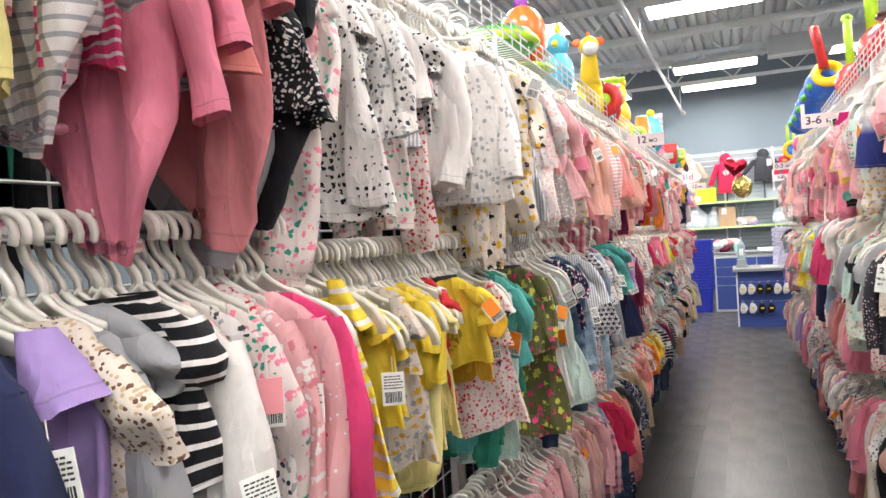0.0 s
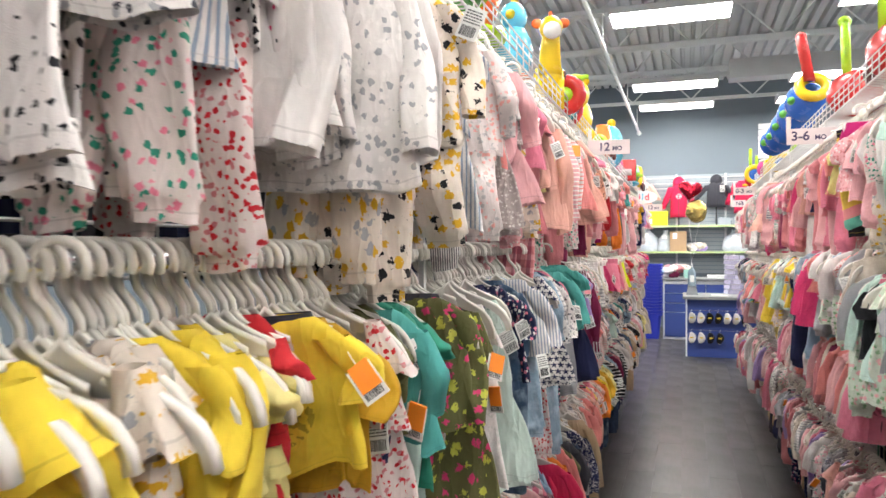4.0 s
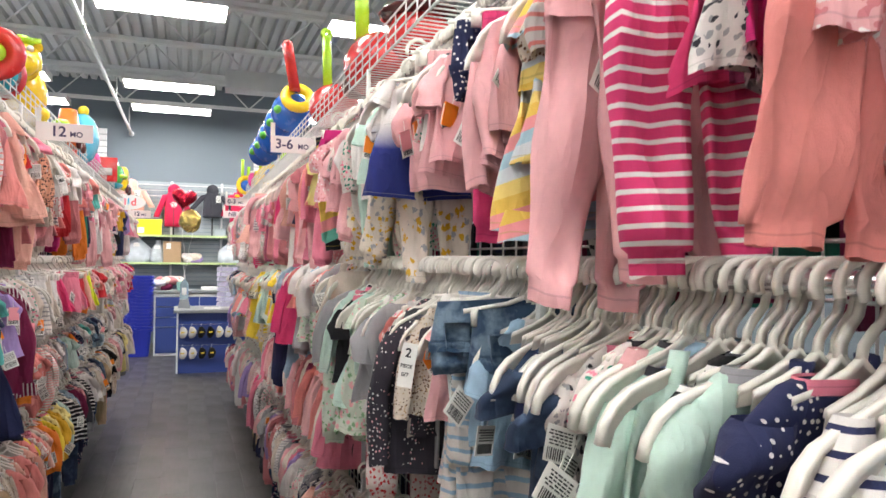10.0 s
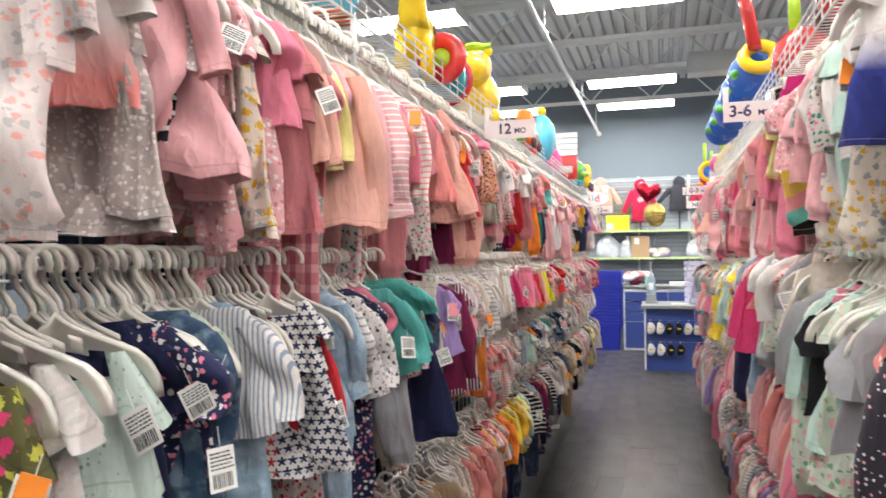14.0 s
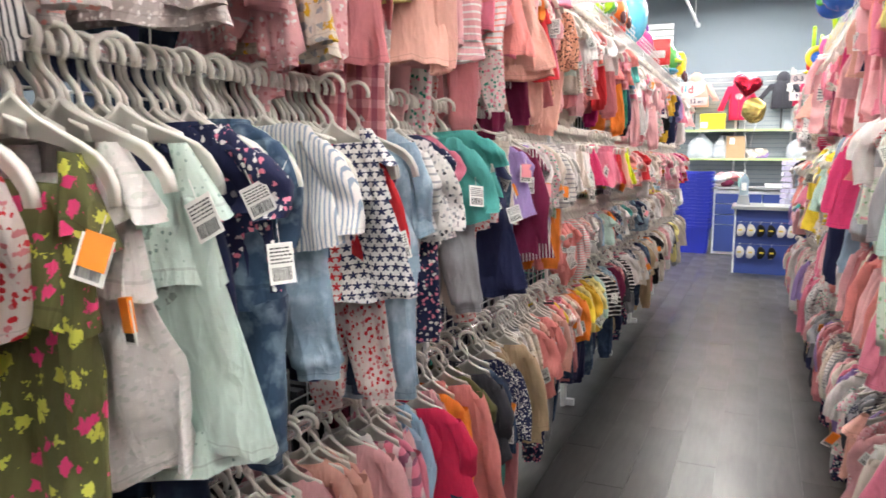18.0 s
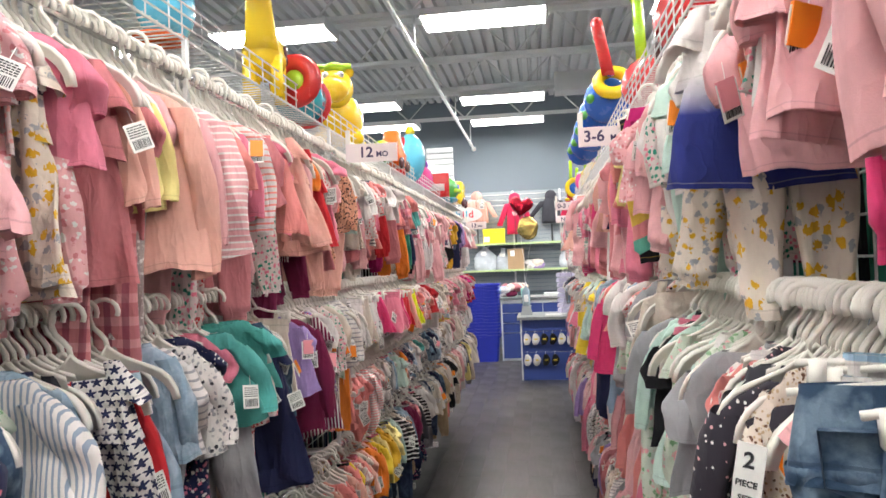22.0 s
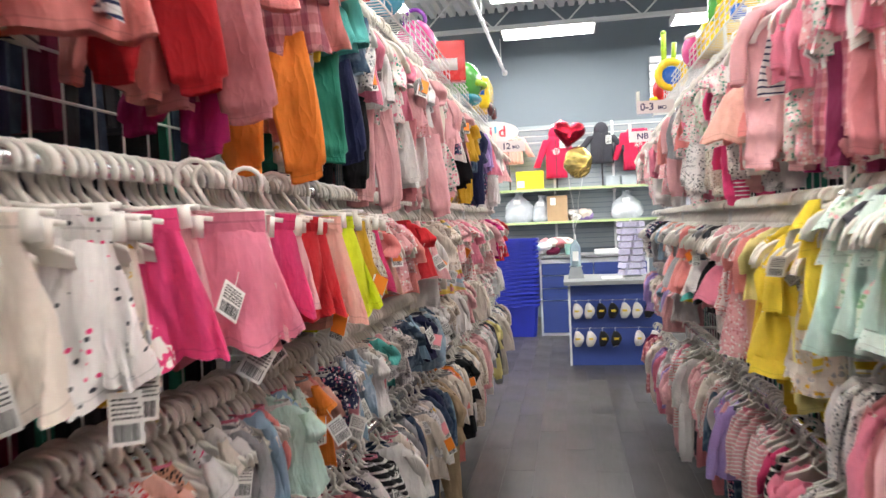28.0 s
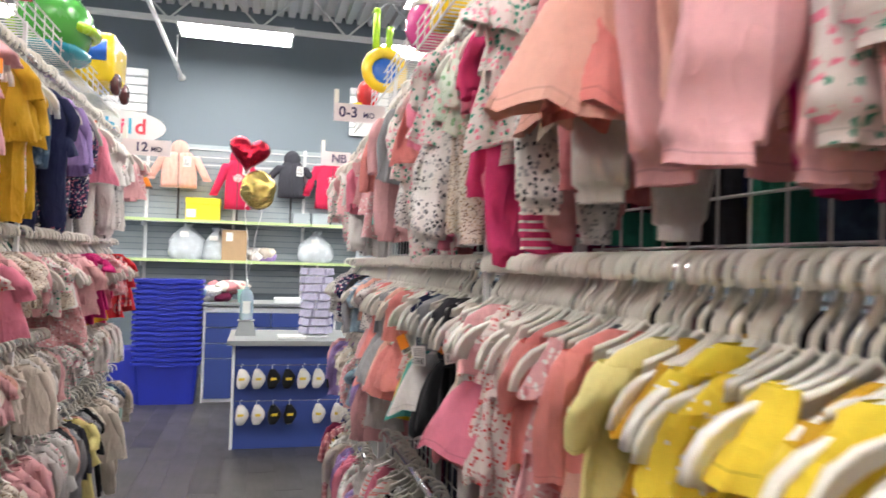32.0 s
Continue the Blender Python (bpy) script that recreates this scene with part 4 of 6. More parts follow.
# ---- what hangs where: start of each run along the rail, its kind and cloth ----
PLAN = {
    ("L", 0): """-0.25 top cream; 0.28 bodysuit pale; 0.445*1.15 shirt lemon; 0.48 shirt floral_red; 0.505*1.1 shirt pink_stripe; 0.535@20*1.06 bodysuit grey_stripe; 0.585 shirt pink_stripe; 0.635@36*1.12 bodysuit pink; 0.69@20*0.9 bodysuit pink; 0.735@30*1.05 shirt coral; 0.79@20*1.12 bodysuit rose; 0.82*1.1 bodysuit grey; 0.865@34*0.85 dress paisley; 0.9*1.15 bodysuit black; 0.925 top floral_pink;
        0.985 set floral floral; 1.1@36 dress hearts; 1.2 top floral_grey; 1.26 set white floral; 1.32 shirt blue_vstripe; 1.36*0.95 set hearts floral_red; 1.42@20*1.05 sweater white; 1.49*1.05 sweater script; 1.6@44*1.1 sweater script; 1.63@20*1.45 trousers floral_yellow; 1.66 shirt floral_red; 1.70@40 sweater white; 1.74*1.05 set white banana;
        1.77@20 set grey_stripe charcoal; 1.815@24*0.94 sleepsuit bows; 1.88@26*0.92 sleepsuit banana; 1.93 set navy pale_stripe; 1.97@26*1.15 dress blue_vstripe; 2.03*0.85 set grey_stripe teal; 2.09 set floral_pink pin_stripe; 2.15*1.2 trousers teal; 2.2@30*0.9 sleepsuit flamingo; 2.29@30 shirt ombre; 2.34@34 dress lace; 2.395@34*0.9 bodysuit pale; 2.42*0.95 trousers black_stripe;
        2.45@20*0.85 set lace pale; 2.49@30*1.05 tutu pale pale; 2.54*0.95 set floral_pink pale; 2.58*1.02 set flamingo floral_pink; 2.62 set pin_stripe floral_pink; 2.66@30*1.05 dress floral_yellow; 2.71 set pink floral_pink; 2.78@44*1.15 dress rose; 2.83 top peach; 2.87*1.22 set pale plaid_rose; 2.91*1.2 set rose plaid_rose; 2.95*1.1 set lemon lace; 2.99*1.05 set pale lace; 3.03@32*1.2 sweater peach;
        3.08*1.05 set cream pale; 3.12@32*1.15 jacket pale; 3.17*1.1 set white floral; 3.2@28*1.15 sweater pale_stripe; 3.26*1.1 set pale floral_red; 3.31@30*1.15 shirt coral; 3.36*1.05 set pink rose; 3.4@28*1.15 sweater coral_stripe; 3.46 set pale pale; 3.52*1.1 set rose floral; 3.58@32*1.15 shirt coral; 3.62 set pink rose; 3.66*1.12 set pink maroon; 3.7@32 dress peach""",
    ("L", 0.5): """3.775 set pale maroon; 3.835@32 shirt coral; 3.895 shirt orange; 3.955@24 dress red; 4.0 set floral_red peach; 4.045@24 dress pink; 4.095 dress rose; 4.15 set pale peach; 4.21 set coral white; 4.265@36 set leopard peach; 4.375 shirt mint; 4.435 top white; 4.535 dress cream; 4.635 set white pale; 4.755 shirt floral_red; 4.855 dress coral; 4.935 shirt pink; 5.04 set white red;
        5.12@30 set white rose; 5.21 set pink magenta; 5.28 shirt coral; 5.34@34*1.12 set plaid_rose orange; 5.42@30 shirt coral; 5.47@34 set yellow floral_yellow; 5.54@30*1.1 set teal green; 5.61 set green olive; 5.68*1.15 set denim navy; 5.75 set denim_light blue; 5.82 top floral_grey; 5.9 set pink black; 5.98 set white pale; 6.05 set floral pale; 6.2 shirt pink; 6.28 dress white; 6.35 set pale rose; 6.5 shirt floral_pink; 6.56 set white coral; 6.62 set pale coral;
        6.75 top cream; 6.83 dress floral; 6.9 dress pink; 7.05 set pale peach; 7.12 shirt floral_navy; 7.2 shirt coral; 7.3 shirt white; 7.36 dress black; 7.45 dress pale; 7.6 shirt mustard; 7.75 set mustard navy; 7.9 top denim; 8.05 set navy lilac; 8.2 top lilac; 8.35 set floral_navy yellow; 8.6 shirt pink; 8.9 set white coral; 9.3 shirt pale; 9.7 top white""",
    ("L", 1): """-0.25 top grey; 0.28 top navy; 0.34 shirt lilac; 0.44@24*1.1 jacket navy; 0.51@20 shirt lilac; 0.545@20*1.05 shirt leopard_beige; 0.58@20*1.1 jacket grey; 0.615 set grey floral_yellow; 0.645@24*0.95 shirt black_stripe; 0.69@30*1.15 sweater white; 0.735 top gingham; 0.765*1.05 top floral_grey; 0.8@20*1.1 sleepsuit floral; 0.845*1.1 top floral_pink; 0.88@30*1.1 jacket dots_pink; 0.915@30*1.1 sweater hot; 0.955*1.15 sweater gingham; 0.985 top pale;
        1.005@38 dress yellow_stripe; 1.043@30*1.4 trousers tan; 1.103 shirt yellow; 1.196@30 dress floral_yellow; 1.302 set yellow lemon; 1.408 dress lemon; 1.514@28 shirt yellow; 1.62@30 shirt mustard; 1.66@30 dress floral_red; 1.702 set floral_navy teal; 1.744 set olive green; 1.794@30 set teal mint; 1.853 dress green; 1.912 dress mint; 1.979@28 top floral_olive; 2.03 shirt white; 2.08 top floral_red; 2.122 dress grey;
        2.165@64*1.3 dress floral_olive; 2.23@30*1.2 dress lace_white; 2.305@72*1.15 dress mint_pale; 2.35*1.35 set navy denim_dark; 2.41 shirt navy; 2.435@28 shirt floral_navy; 2.455@20*1.3 overalls denim; 2.5@32 top denim; 2.55 set floral_mint black_stripe; 2.6@16*0.98 set blue_vstripe denim_light; 2.65 shirt denim_light; 2.68 overalls navy; 2.73 shirt charcoal; 2.775@40*0.95 dress stars_red; 2.82*1.15 set red floral_red; 2.85*1.2 set navy denim_dark; 2.905@32*1.2 overalls denim_light;
        2.97 top denim_light; 3.01@28 set grey_stripe grey; 3.08@28 set floral_grey floral_navy; 3.15 set dots floral_red; 3.21 shirt pink; 3.18*1.1 set white pale_stripe; 3.25@28 set teal grey; 3.3*1.05 set grey_stripe cream; 3.34@30*0.75 shirt teal; 3.39*1.2 set floral_red floral_red; 3.46 shirt navy; 3.51@32*1.25 dress navy; 3.56 top denim; 3.64@34*1.3 skirt cream; 3.71 shirt lilac; 3.81@36*1.1 sweater maroon; 3.87 set white maroon; 3.93@30 dress maroon_stripe; 4 shirt floral_lilac;
        4.05 set white floral; 4.12 top floral; 4.19 set cream pin_stripe; 4.26 shirt floral_mint; 4.305 set grey_stripe orange; 4.405 shirt white""",
    ("L", 1.5): """4.56 skirt white; 4.7 skirt cream; 4.82 skirt dots_white; 4.9 skirt floral_yellow; 4.96 skirt hot; 5.02 skirt pale; 5.08@44 skirt pink; 5.13@42 skirt floral_pink; 5.18 skirt pink; 5.24@46 skirt hot; 5.3@30 skirt pale; 5.36@44 skirt red; 5.41@40 skirt red; 5.46@42 skirt peach; 5.505@44 skirt neon; 5.545 skirt lilac; 5.58 skirt navy; 5.64 skirt maroon; 5.71 skirt maroon;
        5.78 skirt mustard; 5.86 skirt leopard_beige; 5.96 skirt hot; 6.05 shirt coral; 6.15 shirt floral_pink; 6.22 shirt coral; 6.34 shirt hot; 6.36 shirt red; 6.5 shirt pale; 6.58@34*1.5 dress white; 6.7@30*1.3 dress cream; 6.88 shirt leopard_beige; 7 dress rainbow; 7.15 shirt floral_pink; 7.3 shirt dots_pink; 7.45 dress floral_red; 7.6 shirt pink; 7.8 shirt leopard_beige; 7.95 top dots_pink; 8.1 shirt floral; 8.3 dress floral_pink; 8.5 shirt pale; 8.7 dress magenta; 8.95 dress hot; 9.2 dress red; 9.5 shirt white""",
    ("L", 2): """-0.25 top pink; 1.06 jacket pale; 1.61 jacket floral_pink; 2.06 jacket pale; 2.48 jacket cream; 2.59 top floral_pink; 2.7 sweater pale; 2.8 sweater peach; 2.88 sweater pale; 2.95@26 jacket plaid; 3.01@26 sweater pink; 3.08 jacket sky; 3.16@26 jacket crimson; 3.23 jacket hot; 3.3@26 sweater orange; 3.37@26 sweater coral; 3.44 jacket olive; 3.51@26 jacket charcoal; 3.58 set denim_dark teal; 3.64@26 jacket knit_navy; 3.74 top tan; 3.84@26 jacket tan;
        3.94 top cream; 4.03 jacket tan; 4.12@26 top coral; 4.2 top peach; 4.28 top coral; 4.4 top peach""",
    ("L", 2.5): """4.46 shirt orange; 4.55 shirt coral; 4.66 bodysuit coral; 4.78 bodysuit coral_stripe; 4.9 shirt floral_red; 4.98 shirt peach; 5.06 shirt white; 5.2 top grey; 5.35 shirt mint; 5.5 shirt orange; 5.6 shirt floral_navy; 5.75 shirt denim_light; 5.9 shirt white; 6.05 shirt teal; 6.2 shirt floral_grey; 6.35 shirt denim; 6.55 shirt navy; 6.7 top denim_light; 6.85 shirt white; 7.0 shirt leopard_beige; 7.3 top white; 7.6 shirt pale; 8.0 top cream; 8.4 shirt floral; 9.0 top white; 9.5 shirt grey""",
    ("L", 3): """4.46 shirt coral; 4.6 top peach; 4.75 top orange; 4.88 top yellow; 5.0 top mustard; 5.12 shirt lemon; 5.24 top mint; 5.36 top black_stripe; 5.5 top denim_light; 5.65 top maroon; 5.8 top charcoal; 5.95 top black_stripe; 6.1 top white; 6.3 top grey; 6.5 top cream; 6.7 top denim_dark; 6.9 top tan; 7.1 top cream; 7.4 top black; 7.55 top cream; 7.9 top pale; 8.2 top white; 8.6 top grey; 9.0 top cream; 9.6 top denim""",
    ("R", 0): """-0.15 top pink; 0.975 shirt coral; 1.425*0.95 shirt pale; 1.51*0.95 shirt rose; 1.6 bodysuit floral_pink; 1.645@14*0.95 overalls coral; 1.69@20*0.95 shirt magenta; 1.73@20*0.95 shirt floral_grey; 1.765*0.9 shirt maroon; 1.79@20*0.85 shirt hot; 1.845@40*1.22 trousers pink_stripe; 1.915@14*1.45 trousers pale; 1.966@20*1.5 trousers pale; 2.024 shirt coral_stripe; 2.072 shirt leopard_beige; 2.09@30*0.9 dress rainbow; 2.146 set pale floral_grey; 2.21@28 top pale; 2.273 top pale; 2.326*1.15 trousers hot; 2.374@20 shorts dots; 2.438 shirt pale; 2.501 shirt pale;
        2.5 shirt floral_pink; 2.56*0.9 shirt white; 2.6 shorts pale; 2.70 shirt pale; 2.79@40*0.8 dress dip; 2.84@24*1.35 trousers floral_yellow; 2.875 shirt white; 2.941 shirt mint; 3.026 set white floral_yellow; 3.111 top white; 3.196 set floral mint; 3.28@34*1.08 bodysuit white; 3.344 set pale floral_yellow; 3.397 bodysuit floral_grey; 3.461 shirt pale; 3.503 shirt navy; 3.561 shirt floral_pink; 3.619@30 shorts magenta; 3.683@44*1.2 trousers tropic; 3.789 shirt lemon; 3.853 set coral pink; 3.938 set floral rose; 4.022 top floral""",
    ("R", 0.5): """4.26 set pale rose; 3.95 top pink; 4.04 set coral pale; 4.13 dress pink; 4.23 set rose pale; 4.33 shirt coral; 4.42 set navy pink; 4.51 shirt pale; 4.60 set peach white; 4.70 top floral_pink; 4.79 dress pale; 4.88 top pink; 4.97 set pink rose; 5.86 top pale; 5.96 set pink floral_pink; 6.06 shirt navy_stripe; 6.08@30 sleepsuit pale; 6.18@36*1.35 trousers peach; 6.26@36*1.35 trousers pale; 6.36@30 tutu coral_stripe peach;
        6.44 set white floral_grey; 6.54 tutu floral_red peach; 6.64 set floral floral_grey; 6.76 dress floral; 6.88 set hot floral_grey; 7.0 set floral_mint leopard_beige; 7.12 set floral floral_grey; 7.24 dress floral_grey; 7.36 set pink white; 7.5 shirt coral; 7.62 set floral orange; 7.75 top grey; 7.88 set pale orange; 8.0 dress teal; 8.12 top coral; 8.25 dress floral_pink; 8.4 shirt pale; 8.6 top pink; 8.8 set white hot; 9.1 shirt pale; 9.4 top floral; 9.8 top pink""",
    ("R", 1): """-0.15 top grey; 1.175 top black_stripe; 1.515 shirt sky; 1.568@30 shirt navy_stripe; 1.616@30 shirt navy_stripe; 1.653 dress white; 1.69@34 shirt dots; 1.733 shirt navy; 1.759@34 shirt mint; 1.796 shirt black_stripe; 1.828@28 shirt mint; 1.871@32*1.15 top mint; 1.918 shirt pale; 1.961 shirt floral; 2.0 shirt floral_grey; 2.035@30*1.3 dress denim_dark; 2.077@20*1.2 dress denim_dark; 2.12 shirt navy; 2.16@16*1.25 dress denim_dark; 2.23 shirt sky; 2.28@16 shorts denim; 2.345@46*1.05 shorts denim; 2.385 shirt sky; 2.432*1.2 trousers sky_stripe; 2.496 shirt pale; 2.538 dress sky_stripe; 2.602 top leopard_beige; 2.644@36*1.1 jacket dots_dark;
        2.729 jacket charcoal; 2.793 shirt coral; 2.856@28 set grey floral_red; 2.941 dress floral_mint; 3.026 set mint floral_mint; 3.121@30 dress floral_mint; 3.196@30 tutu mint mint; 3.275@30 shirt black; 3.317 shirt black; 3.355 top mint; 3.407 set grey floral_mint; 3.461@16*0.8 shirt cream; 3.524 shirt floral_red; 3.577 set grey floral_mint; 3.641 shirt floral_red; 3.694 shirt coral; 3.747@20 set white floral_mint; 3.81 set grey floral_mint; 3.874 set cream grey; 3.938 top sky""",
    ("R", 1.5): """3.98 set grey_stripe cream; 4.06 set white floral_mint; 4.14 top cream; 4.22 set coral grey; 4.28@34*1.2 jacket hot; 4.33@30*1.3 jacket pink; 4.4*1.4 set pink sky; 4.47*1.1 set grey denim; 4.55@20 top denim_light; 4.6 set grey denim_dark; 4.70@36*1.45 overalls navy; 4.78*1.2 set navy denim_dark; 4.86 set floral_navy mustard; 4.93 dress mint; 5.0 dress yellow; 5.08 set lemon peach; 5.16 dress mint; 5.24 dress peach; 5.32 dress yellow; 5.42 dress mint; 5.55 dress mint; 5.7 dress mint; 5.8@30 dress yellow; 5.93 dress floral_yellow; 6.0 set yellow lemon; 6.08 dress yellow; 6.16 set dots_yellow yellow; 6.24 dress mustard; 6.32 set lemon yellow; 6.42 set coral peach; 6.50 dress floral_pink; 6.58 set coral red; 6.66 dress red; 6.76 dress floral_red; 6.86 tutu pale pink; 6.96 dress white;
        7.1 dress black; 7.2 tutu charcoal black; 7.3 tutu grey white; 7.42 tutu navy teal; 7.52 tutu white yellow; 7.64 tutu coral red; 7.76 tutu peach coral; 7.9 tutu grey pale; 8.05 tutu coral white; 8.25 shirt floral_grey; 8.45 shirt denim_light; 8.65 top grey; 8.9 shirt floral_navy; 9.2 top floral_grey; 9.6 top charcoal""",
    ("R", 2): """-0.15 top grey; 1.9 top black_stripe; 2.15 top charcoal; 2.30 set grey pale; 2.42 skirt pink; 2.50 top cream; 2.60 set coral grey; 2.72 top charcoal; 2.82 shirt peach; 2.92 top black; 3.0 top floral_grey; 3.12 top leopard_beige; 3.09 jacket cream; 3.18 jacket pale; 3.27 jacket white; 3.34 jacket pink; 3.40 jacket pale; 3.48 jacket pink; 3.55 top mint; 3.62 jacket cream; 3.71 jacket coral; 3.78 jacket floral_mint; 3.87 jacket pale; 3.98 jacket coral; 4.07 jacket rose; 4.16 jacket cream; 4.27 jacket rose; 4.38 jacket pale; 4.49 top white; 4.64 jacket pink""",
    ("R", 2.5): """5.1 top cream; 5.3 jacket pale; 5.5 jacket rose; 5.65 top floral_grey; 5.9 top floral_grey; 6.1 jacket pink; 6.4 top pale_stripe; 6.8 top lilac; 7.1 top white; 7.4 top dots_pink; 7.7 top white; 7.95 top coral_stripe; 8.15 shirt white; 8.3 top pale; 8.45 top lilac; 8.6 shirt denim_light; 8.8 top floral_pink; 9.0 shirt cream; 9.3 top lilac; 9.7 top denim""",
    ("R", 3): """3.45 top grey; 3.6 skirt pink; 3.7 top cream; 3.82 top pale; 3.95 shirt peach; 4.05 top charcoal; 4.2 shirt floral; 4.35 top white; 4.5 top lilac; 4.65 top pale; 4.8 top grey; 5.0 top cream; 5.2 top rose; 5.4 top lilac; 5.6 top grey; 5.75 top pale; 8.2 top coral; 8.32 jacket pale; 8.44 top pale; 8.56 top lilac; 8.7 top white; 8.85 jacket pink; 9.0 top lilac; 9.2 top cream; 9.45 top rose; 9.7 top grey""",
}


KIN = {"yellow": ("lemon", "dots_yellow", "mustard", "yellow_stripe"), "mustard": ("yellow", "floral_yellow", "mustard"), "hot": ("pink", "dots_pink", "floral_pink"), "pale": ("dots_pink", "floral_pink", "pale", "pink", "peach", "flamingo", "white", "cream", "floral_red", "gingham"),
       "pink": ("floral_pink", "dots_pink", "pale", "hot", "rose", "pink", "white", "floral", "plaid"), "white": ("floral_grey", "floral", "dots_white", "floral_red", "hearts", "cream"), "cream": ("banana", "floral_grey", "leopard_beige", "white"), "denim": ("denim_light", "denim_dark", "sky"),
       "coral": ("peach", "coral_stripe", "floral_red", "pale", "white", "floral", "navy_stripe"), "peach": ("pale", "floral_pink", "coral", "cream", "leopard"), "rose": ("plaid_rose", "floral_pink", "pink", "maroon"), "grey": ("grey_stripe", "floral_grey", "charcoal", "black", "cream", "denim_dark"), "charcoal": ("dots_dark", "grey", "knit_navy"),
       "navy": ("dots", "floral_navy", "navy_stripe", "denim_dark"), "mint": ("floral_mint", "mint", "sky"), "green": ("teal", "floral_mint", "green"), "teal": ("green", "mint", "floral_navy"), "red": ("floral_red", "check", "coral"), "floral": ("floral_red", "floral_grey", "dots_white", "white"),
       "floral_pink": ("pale", "floral_pink", "dots_pink", "floral"), "lilac": ("floral_lilac", "lilac", "pale"), "tan": ("leopard_beige", "cream", "tan"), "orange": ("coral", "peach", "floral_red"), "floral_grey": ("floral_grey", "pin_stripe", "white", "floral"), "maroon": ("maroon_stripe", "plaid_rose", "maroon"),
       "denim_dark": ("denim", "navy", "charcoal"), "denim_light": ("denim", "sky_stripe", "blue_vstripe"), "magenta": ("hot", "magenta", "floral_pink")}


def fill_rails():
    runs, jobs = {}, []
    for (side, tier), text in PLAN.items():
        rows = [q.split() for q in text.replace("\n", " ").split(";")]
        for q in rows:
            where, long = (q[0] + "*1").split("*")[:2]
            where, turn = (where + "@0").split("@")[:2]
            runs.setdefault((side, int(tier)), []).append((float(where), q[1], q[2], q[3] if len(q) > 3 else None, float(turn), float(long)))
    for (side, tier), rows in runs.items():
        rows.sort(key=lambda q: q[0])
        ends = [q[0] - (0.028 if q[4] > 33 else 0.0) for q in rows[1:]] + [RACK_END - 0.05]
        for (y, kind, cloth, under, show, long), end in zip(rows, ends):
            r = random.Random(f"{side}{tier}{y}")
            first = True
            while y < end - 0.012:
                z = rails_at(side, y)
                if tier < len(z) and all(abs(y - p) > 0.02 for p in POSTS[side]):
                    c = cloth
                    if not first and r.random() < 0.72:
                        c = r.choice(rows)[2] if r.random() < 0.16 else r.choice(KIN.get(cloth, (cloth,)))
                    if tier >= 2 and kind in ("jacket", "top") and z[tier] < 1.0 and r.random() < 0.6:
                        kind_, under_ = "set", r.choice(("denim_dark", "grey", "charcoal", "navy", "denim", "rose", "tan", "floral_navy"))
                    else:
                        kind_, under_ = kind, under if first or r.random() < 0.35 else r.choice(KIN.get(under, (c,)))
                    turn = show * 0.55 if first and show else r.uniform(18, 34) if kind == "skirt" else r.uniform(2, 18) if y < 1.0 and tier == 1 else r.uniform(8, 28) if first else r.uniform(-4, 22)
                    small = (0.72 if side == "L" else 0.86) if (len(z) == 4 and tier == 2) else (0.96 if tier >= 2 else 1.0)
                    seed = (1 if side == "L" else 2) * 100003 + tier * 20011 + round(y * 1000)
                    if side == "L" and tier == 1 and y > 4.45 and kind_ not in ("skirt", "shirt", "top"):
                        kind_ = "shirt" if r.random() < 0.5 else kind_
                    jobs.append((y, side, tier, z[tier], kind_, c, turn, seed, under_, small * (1.03 if first else 0.95), (long if first else 1 + (long - 1) * 0.5) * (0.84 if len(z) == 4 and tier == 1 and kind != "skirt" else 1.06 if kind == "skirt" else 1.18 if tier >= 2 and len(z) == 3 else 1), (1.04, 0.045 if show > 39 else 0.024) if first and show else (0.95, 0.004) if first else (0.84, -0.014)))
                if first and show > 39:
                    y = max(y, end - 0.03)
                first = False
                y += 0.05 if kind == "skirt" else r.uniform(0.024, 0.035) if y < 6 else r.uniform(0.036, 0.05)
    jobs = [(*j[:6], j[6] * 0.35 if j[1] == "R" and j[2] == 1 and j[0] < 2.2 else j[6], *j[7:10], j[10] * 0.86 if j[1] == "L" and j[2] == 0 and 4.9 < j[0] < 5.9 else j[10], (j[11][0] * 0.76, j[11][1] - 0.02) if j[2] == 0 and j[1] == "R" and j[0] < 1.8 else (j[11][0] * 0.88, j[11][1] - 0.01) if j[2] == 1 and j[1] == "R" and j[0] < 2.2 else j[11]) for j in jobs]
    jobs.sort(key=lambda j: j[0])
    for y, side, tier, z, kind, cloth, turn, seed, under, grow, long, (wide, out) in jobs:
        behind = y < (0.25 if side == "L" else 1.35) or (tier >= 2 and y < 1.9)
        near = y < 7.6 and not behind
        hang(side, y - 0.012, z, kind, cloth, turn, seed, under, grow, near, 0.3 if tier == 2 else 0.45, long, behind or y > 8.6, wide, out)


fill_rails()


def spare_hangers():
    """Hangers pressed so close that only their hooks and necks show."""
    r = random.Random(17)
    for side in "LR":
        y = RACK_START
        while y < 9.0:
            for z in rails_at(side, y)[:3 if side == "L" and y > 4.45 else 2]:
                if all(abs(y - p) > 0.015 for p in POSTS[side]):
                    turn = r.uniform(4, 16)
                    place_hanger(side, pose(RAIL_L if side == "L" else RAIL_R, y, z, r.uniform(-2, 2), r.uniform(-3, 3), turn if side == "L" else 180 - turn), z, y, False, False, SHORT)
            y += r.uniform(0.016, 0.027) if y < 7 else 0.04


spare_hangers()


